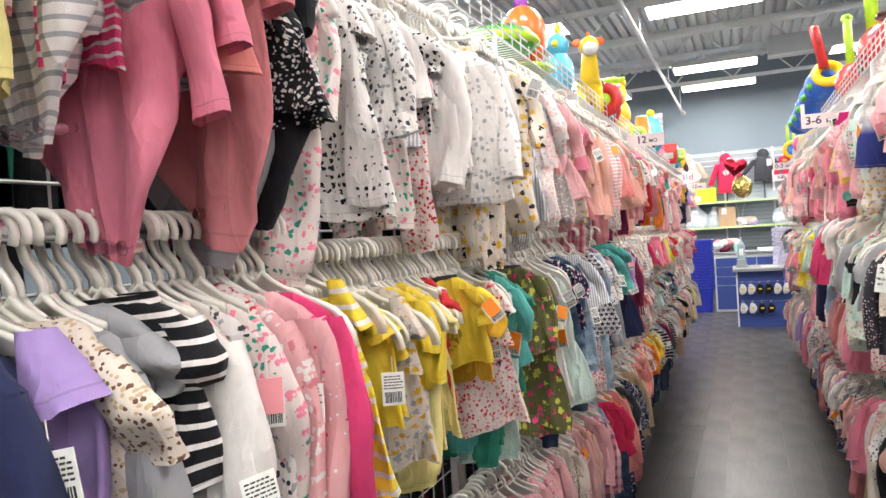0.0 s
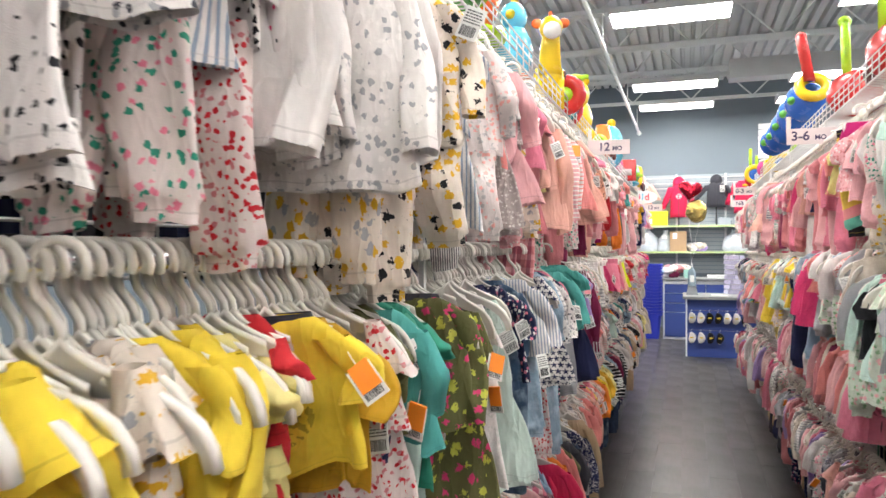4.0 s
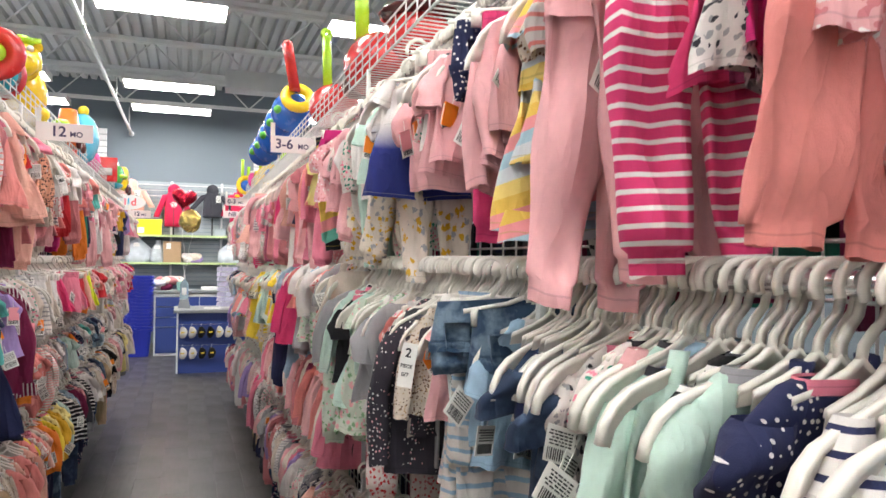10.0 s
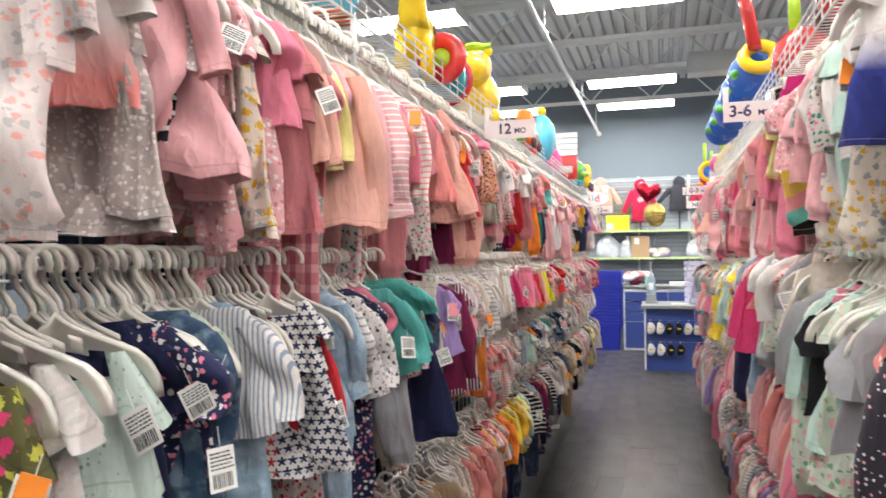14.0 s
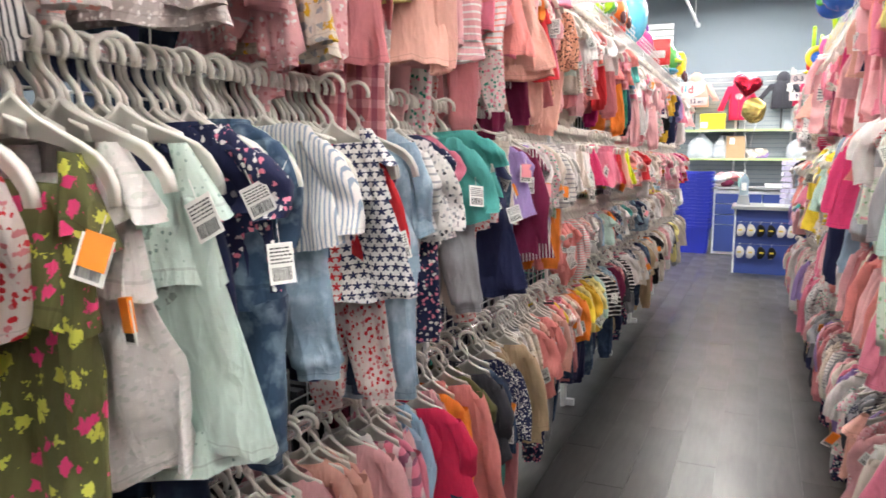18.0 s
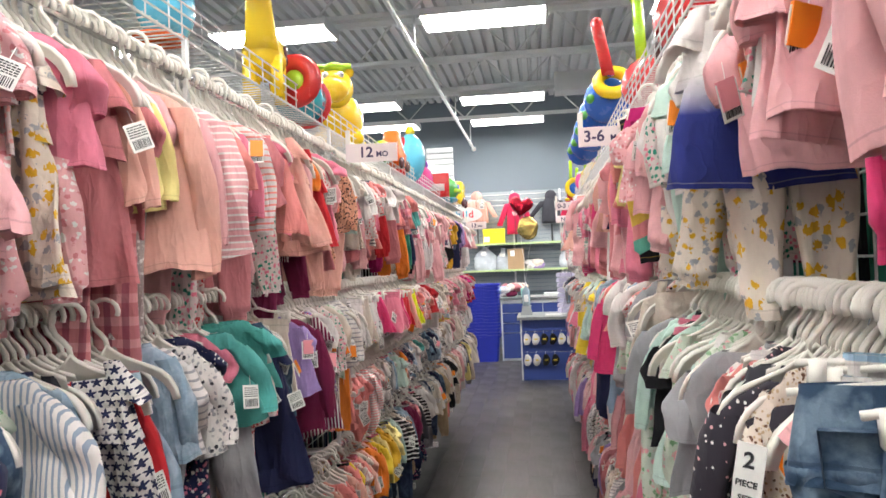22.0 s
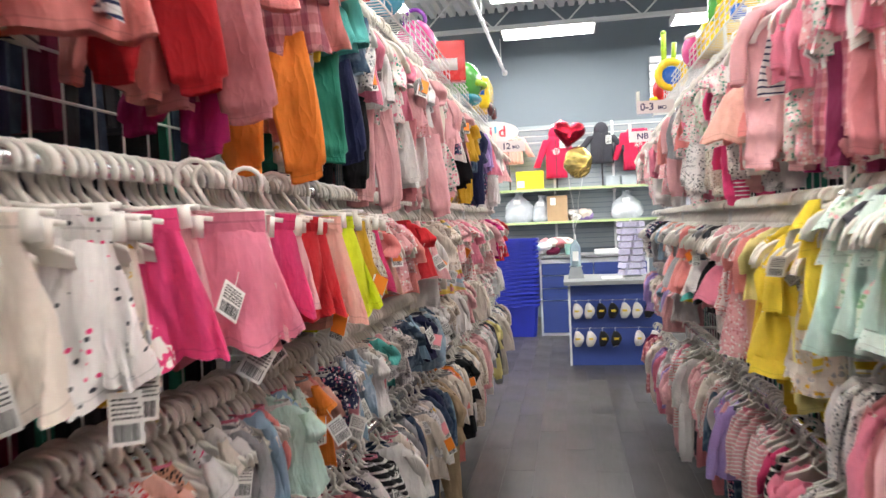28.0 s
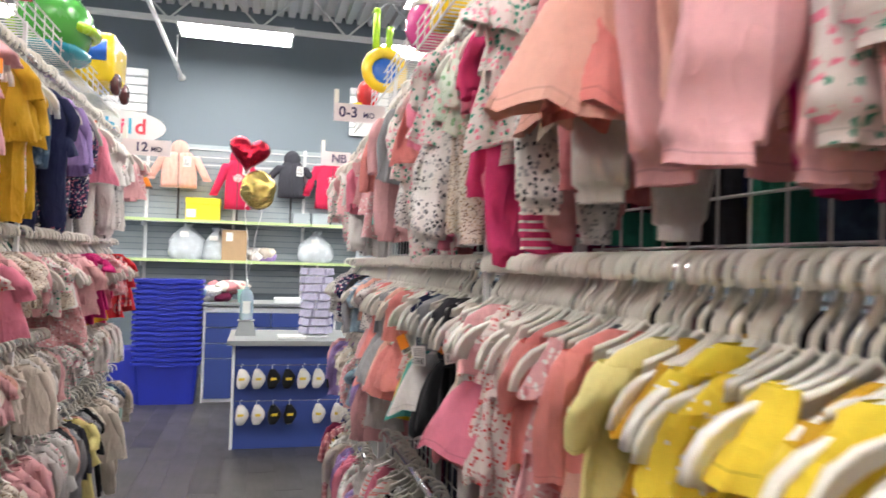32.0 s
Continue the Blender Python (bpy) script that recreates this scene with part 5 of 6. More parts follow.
def set_tag():
    """A tall white hang tag with its printed words, tied to the nearest garment."""
    at = Vector((0.515, 2.50, 1.43))
    hung_on = min((o for o in scene.objects if o.parent is None and "label" in o.keys() and abs(o.location.z - 1.575) < 0.02 and o.location.x > 0 and "hanger" not in o.name), key=lambda o: (o.location - Vector((0.62, 2.48, 1.575))).length)
    card = new("hang_tag", mesh_of("hang_tag", boxes((-0.019, 0.019, -0.001, 0.001, -0.105, 0.0)), M_TAG, smooth=False))
    card.parent = hung_on
    card.matrix_parent_inverse = hung_on.matrix_basis.inverted()
    card.matrix_basis = pose(*at, -4, 8, -28) @ Matrix.Scale(0.8, 4)
    card["label"] = "white hang tag printed 2 PIECE SET"
    for text, size, z in (("2", 0.030, -0.024), ("PIECE", 0.0115, -0.055), ("SET", 0.0115, -0.075)):
        words(text, size, M_INK, card, pose(-0.009 if len(text) < 2 else -0.016 if len(text) > 3 else -0.011, -0.0018, z, 90), "printed_word")


def joined(name, items, mats, label, category, smooth=True):
    verts, faces, idx = [], [], []
    for m, me, mi in items:
        n = len(verts)
        co = np.empty(len(me.vertices) * 3)
        me.vertices.foreach_get("co", co)
        co = np.c_[co.reshape(-1, 3), np.ones(len(me.vertices))] @ np.array(m).T
        verts += [tuple(v) for v in co[:, :3]]
        faces += [tuple(n + i for i in p.vertices) for p in me.polygons]
        idx += [mi] * len(me.polygons)
    out = bpy.data.meshes.new(name)
    out.from_pydata(verts, [], faces)
    for mat in mats:
        out.materials.append(mat)
    out.polygons.foreach_set("material_index", idx)
    if smooth:
        out.shade_smooth()
    return tagged(new(name, out), label, category, "", "stuff")


for key, items in loose_hangers.items():
    joined("packed_hangers", [(m, me, 0) for m, me in items], [M_HANGER], "row of white plastic hangers packed along a rail", "hangers")
for key, items in loose_clothes.items():
    cloths = sorted({c for _, _, c in items})
    joined("packed_clothes", [(m, me, cloths.index(c)) for m, me, c in items], [FAB[c] for c in cloths], "tightly packed children's clothes along a rail", "clothes")
set_tag()

# ---- back of the shop ----
M_BLUE = plain("blue_laminate", (0.035, 0.065, 0.26), 0.4, var=0.08, scale=4, bump=0.03)
M_TOTE = plain("blue_tote_plastic", (0.02, 0.035, 0.42), 0.4, var=0.1, scale=9, bump=0.05)
M_GREYTOP = plain("grey_laminate", (0.27, 0.285, 0.295), 0.35, var=0.08, scale=8, bump=0.04)
M_EDGE = plain("white_edge", (0.78, 0.79, 0.8), 0.4, var=0.04, bump=0.0)
M_SHELF = plain("shelf_board", (0.70, 0.72, 0.72), 0.45, var=0.05, bump=0.03)
M_LIME = plain("lime_edge", (0.52, 0.66, 0.30), 0.5, var=0.08, bump=0.0)
M_SLAT = plain("slatwall", (0.33, 0.375, 0.405), 0.6, var=0.06, scale=3)


def counter():
    base = new("counter_table")
    tagged(base, "blue-panelled counter table with grey top and hung socks", "counter table")
    part("tabletop", boxes((-0.04, 0.98, 11.33, 12.25, 0.82, 0.86), bevel=0.004), M_GREYTOP, base, "grey laminate top")
    part("front_panel", boxes((0.02, 0.94, 11.42, 11.44, 0.0, 0.82)), M_BLUE, base)
    for x in (0.0, 0.94):
        part("end_panel", boxes((x, x + 0.022, 11.40, 12.2, 0.0, 0.82), bevel=0.003), M_EDGE, base, "white edged end panel")
    part("back_panel", boxes((0.022, 0.94, 12.16, 12.18, 0.0, 0.82)), M_BLUE, base)
    for z in (0.665, 0.385):
        bm = bmesh.new()
        tube(bm, (0.03, 11.37, z), (0.93, 11.37, z), 0.004, 6)
        part("display_rail", bm, M_CHROME, base)


counter()
M_SOCK = {"white": FAB["white"], "black": FAB["black"]}
M_BAND = plain("sock_band", (0.72, 0.50, 0.04), 0.5, var=0.1)


def sock_pack(x, z, col, tilt):
    ob = new("sock_pack")
    ob.matrix_basis = pose(x, 11.355, z, 0, tilt, 0)
    tagged(ob, f"{col} baby sock pack hung by a clear hook", "socks", "sock packs on the counter")
    b = bmesh.new()
    skin(b, [oval(0.0 + 0.01 * math.sin(4 * q), -0.03 - 0.15 * q, 0.012 + 0.040 * math.sin(math.pi * (0.06 + q * 0.84)), 0.014 + 0.020 * math.sin(math.pi * (0.1 + q * 0.8)), 12, 0, 0.002, 6, x * 40) for q in [k / 6 for k in range(7)]])
    part("sock", b, M_SOCK[col], ob, smooth=True)
    b = bmesh.new()
    skin(b, [oval(0.006, zz, 0.036, 0.037, 10) for zz in (-0.092, -0.112)])
    part("paper_band", b, M_BAND, ob, "yellow paper band")
    b = bmesh.new()
    strip(b, [(0.0, -0.04), (0.0, 0.0), (0.008, 0.012), (0.014, 0.004)], 0.012, 0.003)
    part("hook", b, M_EDGE, ob)


for row, z in ((0, 0.665), (1, 0.385)):
    for k, col in enumerate(("white", "white", "black", "black", "white", "white", "black") if row == 0 else ("white", "white", "black", "black", "white", "white")):
        sock_pack(0.075 + k * (0.118 if row == 0 else 0.15 if k > 3 else 0.125), z, col, (k * 37 % 9) - 4)


def totes():
    for n in range(17):
        t = new("storage_tote")
        t.location = (-0.70 + 0.006 * math.sin(n * 2.1), 13.42, 0.052 * n)
        t.rotation_euler = (0, 0, 0.015 * math.sin(n * 1.7))
        tagged(t, "blue plastic tote nested in a tall stack", "tote", "stacked totes")
        b = bmesh.new()
        secs = [(0.27, 0.17, 0.0), (0.30, 0.20, 0.40), (0.33, 0.23, 0.40), (0.33, 0.23, 0.43), (0.30, 0.20, 0.43), (0.265, 0.165, 0.012)]
        rows = []
        for w, d, z in secs:
            c = 0.03
            rows.append([(w, d - c, z), (w - c, d, z), (-w + c, d, z), (-w, d - c, z), (-w, -d + c, z), (-w + c, -d, z), (w - c, -d, z), (w, -d + c, z)])
        skin(b, rows)
        part("tub", b, M_TOTE, t)
        b = boxes((-0.09, 0.09, -0.245, -0.225, 0.385, 0.40), bevel=0.003)
        part("handle", b, M_TOTE, t)
    t = new("storage_tote")
    t.location = (-1.15, 13.5, 0.0)
    tagged(t, "blue plastic tote standing on the floor", "tote", "stacked totes")
    part("tub", boxes((-0.2, 0.2, -0.2, 0.2, 0, 0.55), bevel=0.02), M_TOTE, t)


totes()


def drawer_unit(x0, x1):
    base = new("drawer_counter")
    tagged(base, "blue drawer counter with white edges and cluttered top", "counter")
    part("carcass", boxes((x0 + 0.02, x1 - 0.02, 13.33, 13.95, 0.0, 0.985)), M_EDGE, base)
    for x in (x0, x1 - 0.022):
        part("side_panel", boxes((x, x + 0.022, 13.3, 13.97, 0, 1.0)), M_EDGE, base)
    part("worktop", boxes((x0 - 0.02, x1 + 0.02, 13.28, 14.0, 1.0, 1.03), bevel=0.004), M_GREYTOP, base)
    for z0, z1 in ((0.04, 0.45), (0.46, 0.605), (0.615, 0.77), (0.78, 0.93)):
        mid = (x0 + x1) / 2
        for a, b in ((x0 + 0.026, mid - 0.004), (mid + 0.004, x1 - 0.026)):
            part("drawer_front", boxes((a, b, 13.305, 13.328, z0, z1), bevel=0.003), M_BLUE, base)


drawer_unit(-0.36, 1.0)

# slatwall band and shelves on the back wall
def slatwall():
    base = tagged(new("slatwall"), "grey-blue slatwall panel with white uprights", "slatwall", "", "structure")
    z = 1.05
    while z < 2.95:
        part("slat", boxes((-2.6, 2.6, BACK - 0.022, BACK - 0.002, z, z + 0.068)), M_SLAT, base)
        z += 0.076
    for x in (-2.3, -1.22, -0.16, 0.72, 1.8):
        part("upright", boxes((x - 0.018, x + 0.018, BACK - 0.05, BACK - 0.022, 0.9, 2.95)), M_EDGE, base)
    for z in (2.68, 2.78, 2.88):
        b = bmesh.new()
        tube(b, (-2.6, BACK - 0.06, z), (2.6, BACK - 0.06, z), 0.006, 6)
        part("wire_rail", b, M_WIRE, base)


slatwall()
for z in (1.93, 1.44):
    s = new("wall_shelf")
    tagged(s, "white wall shelf with a pale lime front edge", "shelf", "wall shelves")
    part("board", boxes((-2.4, 2.4, BACK - 0.42, BACK - 0.03, z, z + 0.026)), M_SHELF, s)
    part("edge_strip", boxes((-2.4, 2.4, BACK - 0.432, BACK - 0.421, z - 0.006, z + 0.03)), M_LIME, s, "lime edge strip")
    for x in (-2.3, -1.22, -0.16, 0.72, 1.8):
        part("bracket", boxes((x - 0.008, x + 0.008, BACK - 0.35, BACK - 0.05, z - 0.06, z - 0.001)), M_EDGE, s)


def wall_jacket(x, z, cloth, w=0.5, h=0.5, hood=True, spread=0.16):
    j = new("display_jacket")
    j.location = (x, BACK - 0.2, z)
    tagged(j, f"{WORDS.get(cloth, cloth)} child's winter jacket displayed on the wall", "jacket", "jackets on the wall")
    b = bmesh.new()
    skin(b, [oval(0, -h * q, w * (0.22 + 0.10 * min(1, q * 5) + 0.03 * q), 0.05 + 0.03 * math.sin(math.pi * q), 16, 0, 0.006, 4, q) for q in [k / 8 for k in range(9)]])
    part("body", b, FAB[cloth], j, smooth=True)
    for s in (-1, 1):
        b = bmesh.new()
        skin(b, [oval(s * (w * 0.28 + spread * q), -0.05 - 0.62 * h * q, 0.065 - 0.015 * q, 0.06 - 0.015 * q, 10) for q in [k / 5 for k in range(6)]])
        part("sleeve", b, FAB[cloth], j, smooth=True)
        b = bmesh.new()
        skin(b, [oval(s * (w * 0.28 + spread * 1.0), -0.05 - 0.62 * h - 0.02 * q, 0.053, 0.048, 10) for q in (0, 1)])
        part("cuff", b, FAB["charcoal"] if cloth == "orange" else FAB[cloth], j)
    if hood:
        b = bmesh.new()
        ball(b, (0, 0.02, 0.04), (0.11, 0.08, 0.12))
        part("hood", b, FAB[cloth], j, smooth=True)
    b = bmesh.new()
    tube(b, (0, -0.085, -0.02), (0, -0.085, -h * 0.97), 0.005, 6)
    part("zip", b, M_INK, j)
    b = bmesh.new()
    tube(b, (0, 0.02, -h), (0, 0.02, 1.965 - z), 0.012, 8)
    part("stand", b, M_INK, j, "black display stand")
    part("price_tag", TAGS[0], None, j).matrix_basis = pose(0.1, -0.1, -0.06) @ Matrix.Scale(2.0, 4)


wall_jacket(-0.83, 2.80, "peach", 0.62, 0.44)
wall_jacket(-0.12, 2.74, "crimson", 0.46, 0.62)
wall_jacket(0.55, 2.76, "charcoal", 0.50, 0.46, True, 0.24)
wall_jacket(1.07, 2.78, "crimson", 0.62, 0.60, False)
wall_jacket(-1.5, 2.72, "orange", 0.55, 0.52)
wall_jacket(1.75, 2.78, "navy", 0.55, 0.5)

M_YBOX = plain("yellow_card", (0.82, 0.66, 0.02), 0.5, var=0.06)
M_CARD = plain("brown_card", (0.42, 0.28, 0.16), 0.8, var=0.1, scale=20)
M_BAG = plain("clouded_plastic", (0.50, 0.54, 0.58), 0.25, var=0.22, scale=11, bump=0.4, grain=26)
b0 = new("yellow_box")
b0.location = (-0.52, BACK - 0.26, 1.958)
tagged(b0, "yellow shoe box with a white label on the shelf", "box")
part("carton", boxes((-0.2, 0.2, -0.12, 0.12, 0, 0.20), bevel=0.004), M_YBOX, b0)
part("lid", boxes((-0.206, 0.206, -0.126, 0.126, 0.2, 0.275), bevel=0.004), M_YBOX, b0)
part("paper_label", boxes((-0.19, -0.08, -0.1235, -0.1215, 0.03, 0.13)), M_TAG, b0)
for bx in (0.18, 0.42):
    b1 = tagged(new("shoe_box"), "grey shoe box on the shelf", "box", "grey shoe boxes")
    b1.location = (bx + 0.5, BACK - 0.24, 1.958)
    part("carton", boxes((-0.1, 0.1, -0.1, 0.1, 0, 0.14), bevel=0.004), M_SLAT, b1)
b1 = tagged(new("cardboard_box"), "open brown cardboard box with a paper label", "box")
b1.location = (-0.13, BACK - 0.26, 1.468)
part("carton", boxes((-0.15, 0.15, -0.13, 0.13, 0, 0.38), bevel=0.003), M_CARD, b1)
part("paper_label", boxes((-0.1, -0.02, -0.1335, -0.1315, 0.24, 0.35)), M_TAG, b1)


def plastic_bag(x, w, h, seed):
    r = random.Random(seed)
    o = new("plastic_bag")
    o.location = (x, BACK - 0.25, 1.468)
    tagged(o, "bulging clear plastic bag stuffed with pale clothes", "plastic bag", "bags on the shelf")
    ph = r.uniform(0, 6)
    b = bmesh.new()
    rows = []
    for k in range(10):
        q = k / 9
        rad = w / 2 * (0.82, 1.0, 1.06, 1.02, 0.95, 0.84, 0.66, 0.40, 0.18, 0.34)[k]
        rows.append([((rad * (1 + 0.13 * math.sin(3 * a + ph + 3 * q) + 0.09 * math.sin(7 * a - ph + 5 * q))) * math.cos(a) + 0.06 * q * w, 0.7 * rad * math.sin(a), h * q + 0.02 * math.sin(4 * a + ph) * q) for a in [2 * math.pi * i / 18 for i in range(18)]])
    skin(b, rows)
    part("bag", b, M_BAG, o, smooth=True)
    part("paper_label", boxes((-0.05, 0.05, -w * 0.36 - 0.006, -w * 0.36, h * 0.6, h * 0.75)), M_TAG, o)


plastic_bag(-0.72, 0.42, 0.46, 1)
plastic_bag(-0.38, 0.30, 0.40, 2)
plastic_bag(0.86, 0.44, 0.40, 3)
plastic_bag(1.6, 0.42, 0.40, 4)


def cloth_heap(name, x, y, z, cols, label, w=0.3):
    o = tagged(new(name), label, "folded clothes")
    o.location = (x, y, z)
    r = random.Random(len(cols) + int(x * 50))
    for k, c in enumerate(cols):
        b = bmesh.new()
        ph = r.uniform(0, 6)
        rows = []
        for q in [i / 6 for i in range(7)]:
            rad = w * (0.2 + 0.28 * math.sin(math.pi * (0.1 + 0.8 * q)))
            rows.append([(rad * (1 + 0.2 * math.sin(3 * a + ph)) * math.cos(a), 0.6 * rad * math.sin(a), 0.11 * q + 0.02 * math.sin(5 * a + ph)) for a in [2 * math.pi * i / 14 for i in range(14)]])
        skin(b, rows)
        p = part("garment", b, FAB[c], o, smooth=True)
        p.matrix_basis = pose(r.uniform(-w / 2, w / 2), r.uniform(-0.05, 0.05), 0.05 * (k // 2), 0, 0, r.uniform(0, 180))


cloth_heap("clothes_heap", 0.2, BACK - 0.25, 1.468, ["lilac", "white", "cream", "floral_grey"], "small heap of white and lilac clothes on a shelf")
cloth_heap("clothes_heap", -0.2, 13.6, 1.03, ["white", "maroon", "sky", "floral_grey", "cream", "rose"], "heap of sorted clothes on the counter", 0.42)

# counter clutter
M_CLEAR = plain("clear_plastic", (0.62, 0.78, 0.85), 0.15, var=0.1, bump=0.0)
M_CLEAR.node_tree.nodes["Principled BSDF"].inputs["Transmission Weight"].default_value = 0.6
o = tagged(new("sanitiser_bottle"), "clear blue pump bottle on the counter", "bottle")
o.location = (0.09, 11.78, 0.985)
b = bmesh.new()
skin(b, [oval(0, z, w, w * 0.8, 14) for z, w in ((0, 0.05), (0.01, 0.056), (0.2, 0.056), (0.24, 0.04), (0.26, 0.018), (0.28, 0.018))])
part("bottle", b, M_CLEAR, o, smooth=True)
b = bmesh.new()
tube(b, (0, 0, 0.28), (0, 0, 0.33), 0.012, 10)
tube(b, (0, 0, 0.33), (0, -0.06, 0.325), 0.008, 8)
part("pump", b, M_EDGE, o)
part("paper_label", boxes((-0.03, 0.03, -0.047, -0.044, 0.06, 0.16)), M_TAG, o)
o = tagged(new("bottle_stand"), "grey tapered stand under the pump bottle", "stand")
b = bmesh.new()
skin(b, [[(0.09 + s * w, 11.78 + t * w, z) for s, t in ((-1, -1), (1, -1), (1, 1), (-1, 1))] for z, w in ((0.86, 0.085), (0.98, 0.055), (0.985, 0.07))])
part("block", b, M_GREYTOP, o)

M_CARDPACK = plain("pale_lilac_card", (0.55, 0.52, 0.68), 0.3, var=0.3, scale=40)
o = tagged(new("card_spinner"), "revolving wire stand full of small lilac packets", "display stand")
o.location = (0.66, 11.7, 0.86)
b = bmesh.new()
tube(b, (0, 0, 0), (0, 0, 0.6), 0.01, 8)
tube(b, (0, 0, 0), (0, 0, 0.015), 0.12, 20)
part("pole", b, M_WIRE, o)
for lev in range(8):
    for k in range(6):
        p = part("packet", boxes((-0.058, 0.058, -0.016, 0.016, 0, 0.054), bevel=0.003), M_CARDPACK, o)
        a = k * 60 + lev * 8
        p.matrix_basis = pose(0, 0, 0.03 + lev * 0.07, 0, 0, a) @ pose(0, -0.118, 0, -10)
    b = bmesh.new()
    ring(b, (0, 0, 0.026 + lev * 0.07), 0.105, 0.0025, n=24, k=5)
    part("wire_ring", b, M_WIRE, o)

o = tagged(new("paper_tray"), "white paper tray on the drawer counter", "tray")
part("tray", boxes((0.35, 0.65, 13.45, 13.75, 1.03, 1.08), bevel=0.005), M_EDGE, o)
o = tagged(new("paper_stack"), "small stack of papers on the counter", "papers")
part("sheets", boxes((0.35, 0.57, 11.5, 11.75, 0.86, 0.872)), M_TAG, o)
o = tagged(new("cup"), "mint green plastic cup on the counter", "cup")
o.location = (0.02, 13.5, 1.03)
b = bmesh.new()
skin(b, [oval(0, z, w, w, 14) for z, w in ((0, 0.045), (0.14, 0.055), (0.14, 0.05), (0.02, 0.04))])
part("cup", b, plain("mint_plastic", (0.35, 0.62, 0.55), 0.4), o)


# foil balloons tied to the bottle
def foil(name, colour):
    m, nt, bs = nodes_of(name)
    co = object_coord(nt, False)
    bs.inputs["Base Color"].default_value = rgba(colour)
    bs.inputs["Metallic"].default_value = 0.9
    bs.inputs["Roughness"].default_value = 0.2
    bump_node(nt, bs, noise_node(nt, co, 14.0, 3.0), 0.8, 0.03)
    return m


M_REDFOIL, M_GOLDFOIL = foil("red_foil", (0.55, 0.02, 0.05)), foil("gold_foil", (0.75, 0.55, 0.18))


def heart_points(n=32):
    pts = []
    for i in range(n):
        a = 2 * math.pi * i / n
        pts.append((16 * math.sin(a) ** 3 / 17, (13 * math.cos(a) - 5 * math.cos(2 * a) - 2 * math.cos(3 * a) - math.cos(4 * a)) / 17))
    return pts


def balloon(name, mat, loc, size, heart, rot, label):
    o = tagged(new(name), label, "balloon", "foil balloons")
    o.matrix_basis = pose(*loc, 0, rot[0], rot[1])
    pts = heart_points() if heart else [(math.cos(a) * (1 + 0.06 * math.cos(6 * a)), math.sin(a) * 1.1) for a in [2 * math.pi * i / 32 for i in range(32)]]
    rows = []
    for q in (-1, -0.85, -0.55, 0, 0.55, 0.85, 1):
        k = math.sqrt(max(0.02, 1 - q * q))
        rows.append([(size * x * (0.2 + 0.8 * k), size * 0.42 * q, size * z * (0.2 + 0.8 * k)) for x, z in pts])
    b = bmesh.new()
    skin(b, rows)
    part("foil", b, mat, o, smooth=True)
    b = bmesh.new()
    end = o.matrix_basis.inverted() @ Vector((0.09, 11.78, 1.32))
    start = Vector((0, 0, -size * 0.98))
    rows = []
    for k in range(13):
        c = start.lerp(end, k / 12) + Vector((0.01 * math.sin(k), 0.006 * math.cos(k * 1.3), 0))
        rows.append([tuple(c + Vector((0.003 * math.cos(a), 0.003 * math.sin(a), 0))) for a in (0.0, 1.57, 3.14, 4.71)])
    skin(b, rows)
    part("ribbon", b, M_EDGE, o, "white curling ribbon")


balloon("heart_balloon", M_REDFOIL, (0.07, 11.85, 2.40), 0.185, True, (8, 10), "shiny red foil heart balloon on a white ribbon")
balloon("gold_balloon", M_GOLDFOIL, (0.15, 11.78, 2.08), 0.155, False, (-15, -20), "crumpled gold foil balloon on a white ribbon")

# louvred white panels high on the wall
for px in (-1.52, 1.55):
    o = tagged(new("wall_panel"), "white louvred panel high on the back wall", "panel", "white wall panels")
    for k in range(6):
        part("louvre", boxes((px - 0.26, px + 0.26, BACK - 0.06, BACK - 0.002, 3.2 + k * 0.11, 3.295 + k * 0.11), bevel=0.008), M_EDGE, o)

# ---- signs ----
M_SIGN = plain("sign_card", (0.80, 0.70, 0.70), 0.5, var=0.03, bump=0.0)
M_SIGNINK = plain("sign_ink", (0.05, 0.03, 0.10), 0.5, bump=0.0)


def size_sign(x, y, z, big, small, w=0.22, h=0.078, yaw=0.0):
    o = tagged(new("size_sign"), f"white card size sign reading {big} {small}".strip(), "sign", "size signs")
    o.matrix_basis = pose(x, y, z, 0, 0, yaw)
    part("card", boxes((0, w, -0.002, 0.002, -h, 0), bevel=0.0008), M_SIGN, o)
    words(big, 0.062, M_SIGNINK, o, pose(0.055 if len(big) < 3 else 0.02, -0.0032, -h / 2, 90))
    if small:
        words(small, 0.032, M_SIGNINK, o, pose(0.055 + 0.037 * len(big) if len(big) < 3 else 0.022 + 0.034 * len(big), -0.0032, -h / 2 - 0.008, 90))
    part("clip", boxes((0.0, 0.02, 0.003, 0.012, -0.03, 0.06)), M_HANGER, o)


size_sign(-0.50, 4.62, 2.155, "12", "MO", yaw=6)
size_sign(0.47, 4.57, 2.155, "3-6", "MO")
size_sign(0.47, 8.64, 2.18, "0-3", "MO")
size_sign(-0.47, 9.25, 2.06, "12", "MO")
size_sign(0.49, 9.5, 2.10, "NB", "", 0.16)


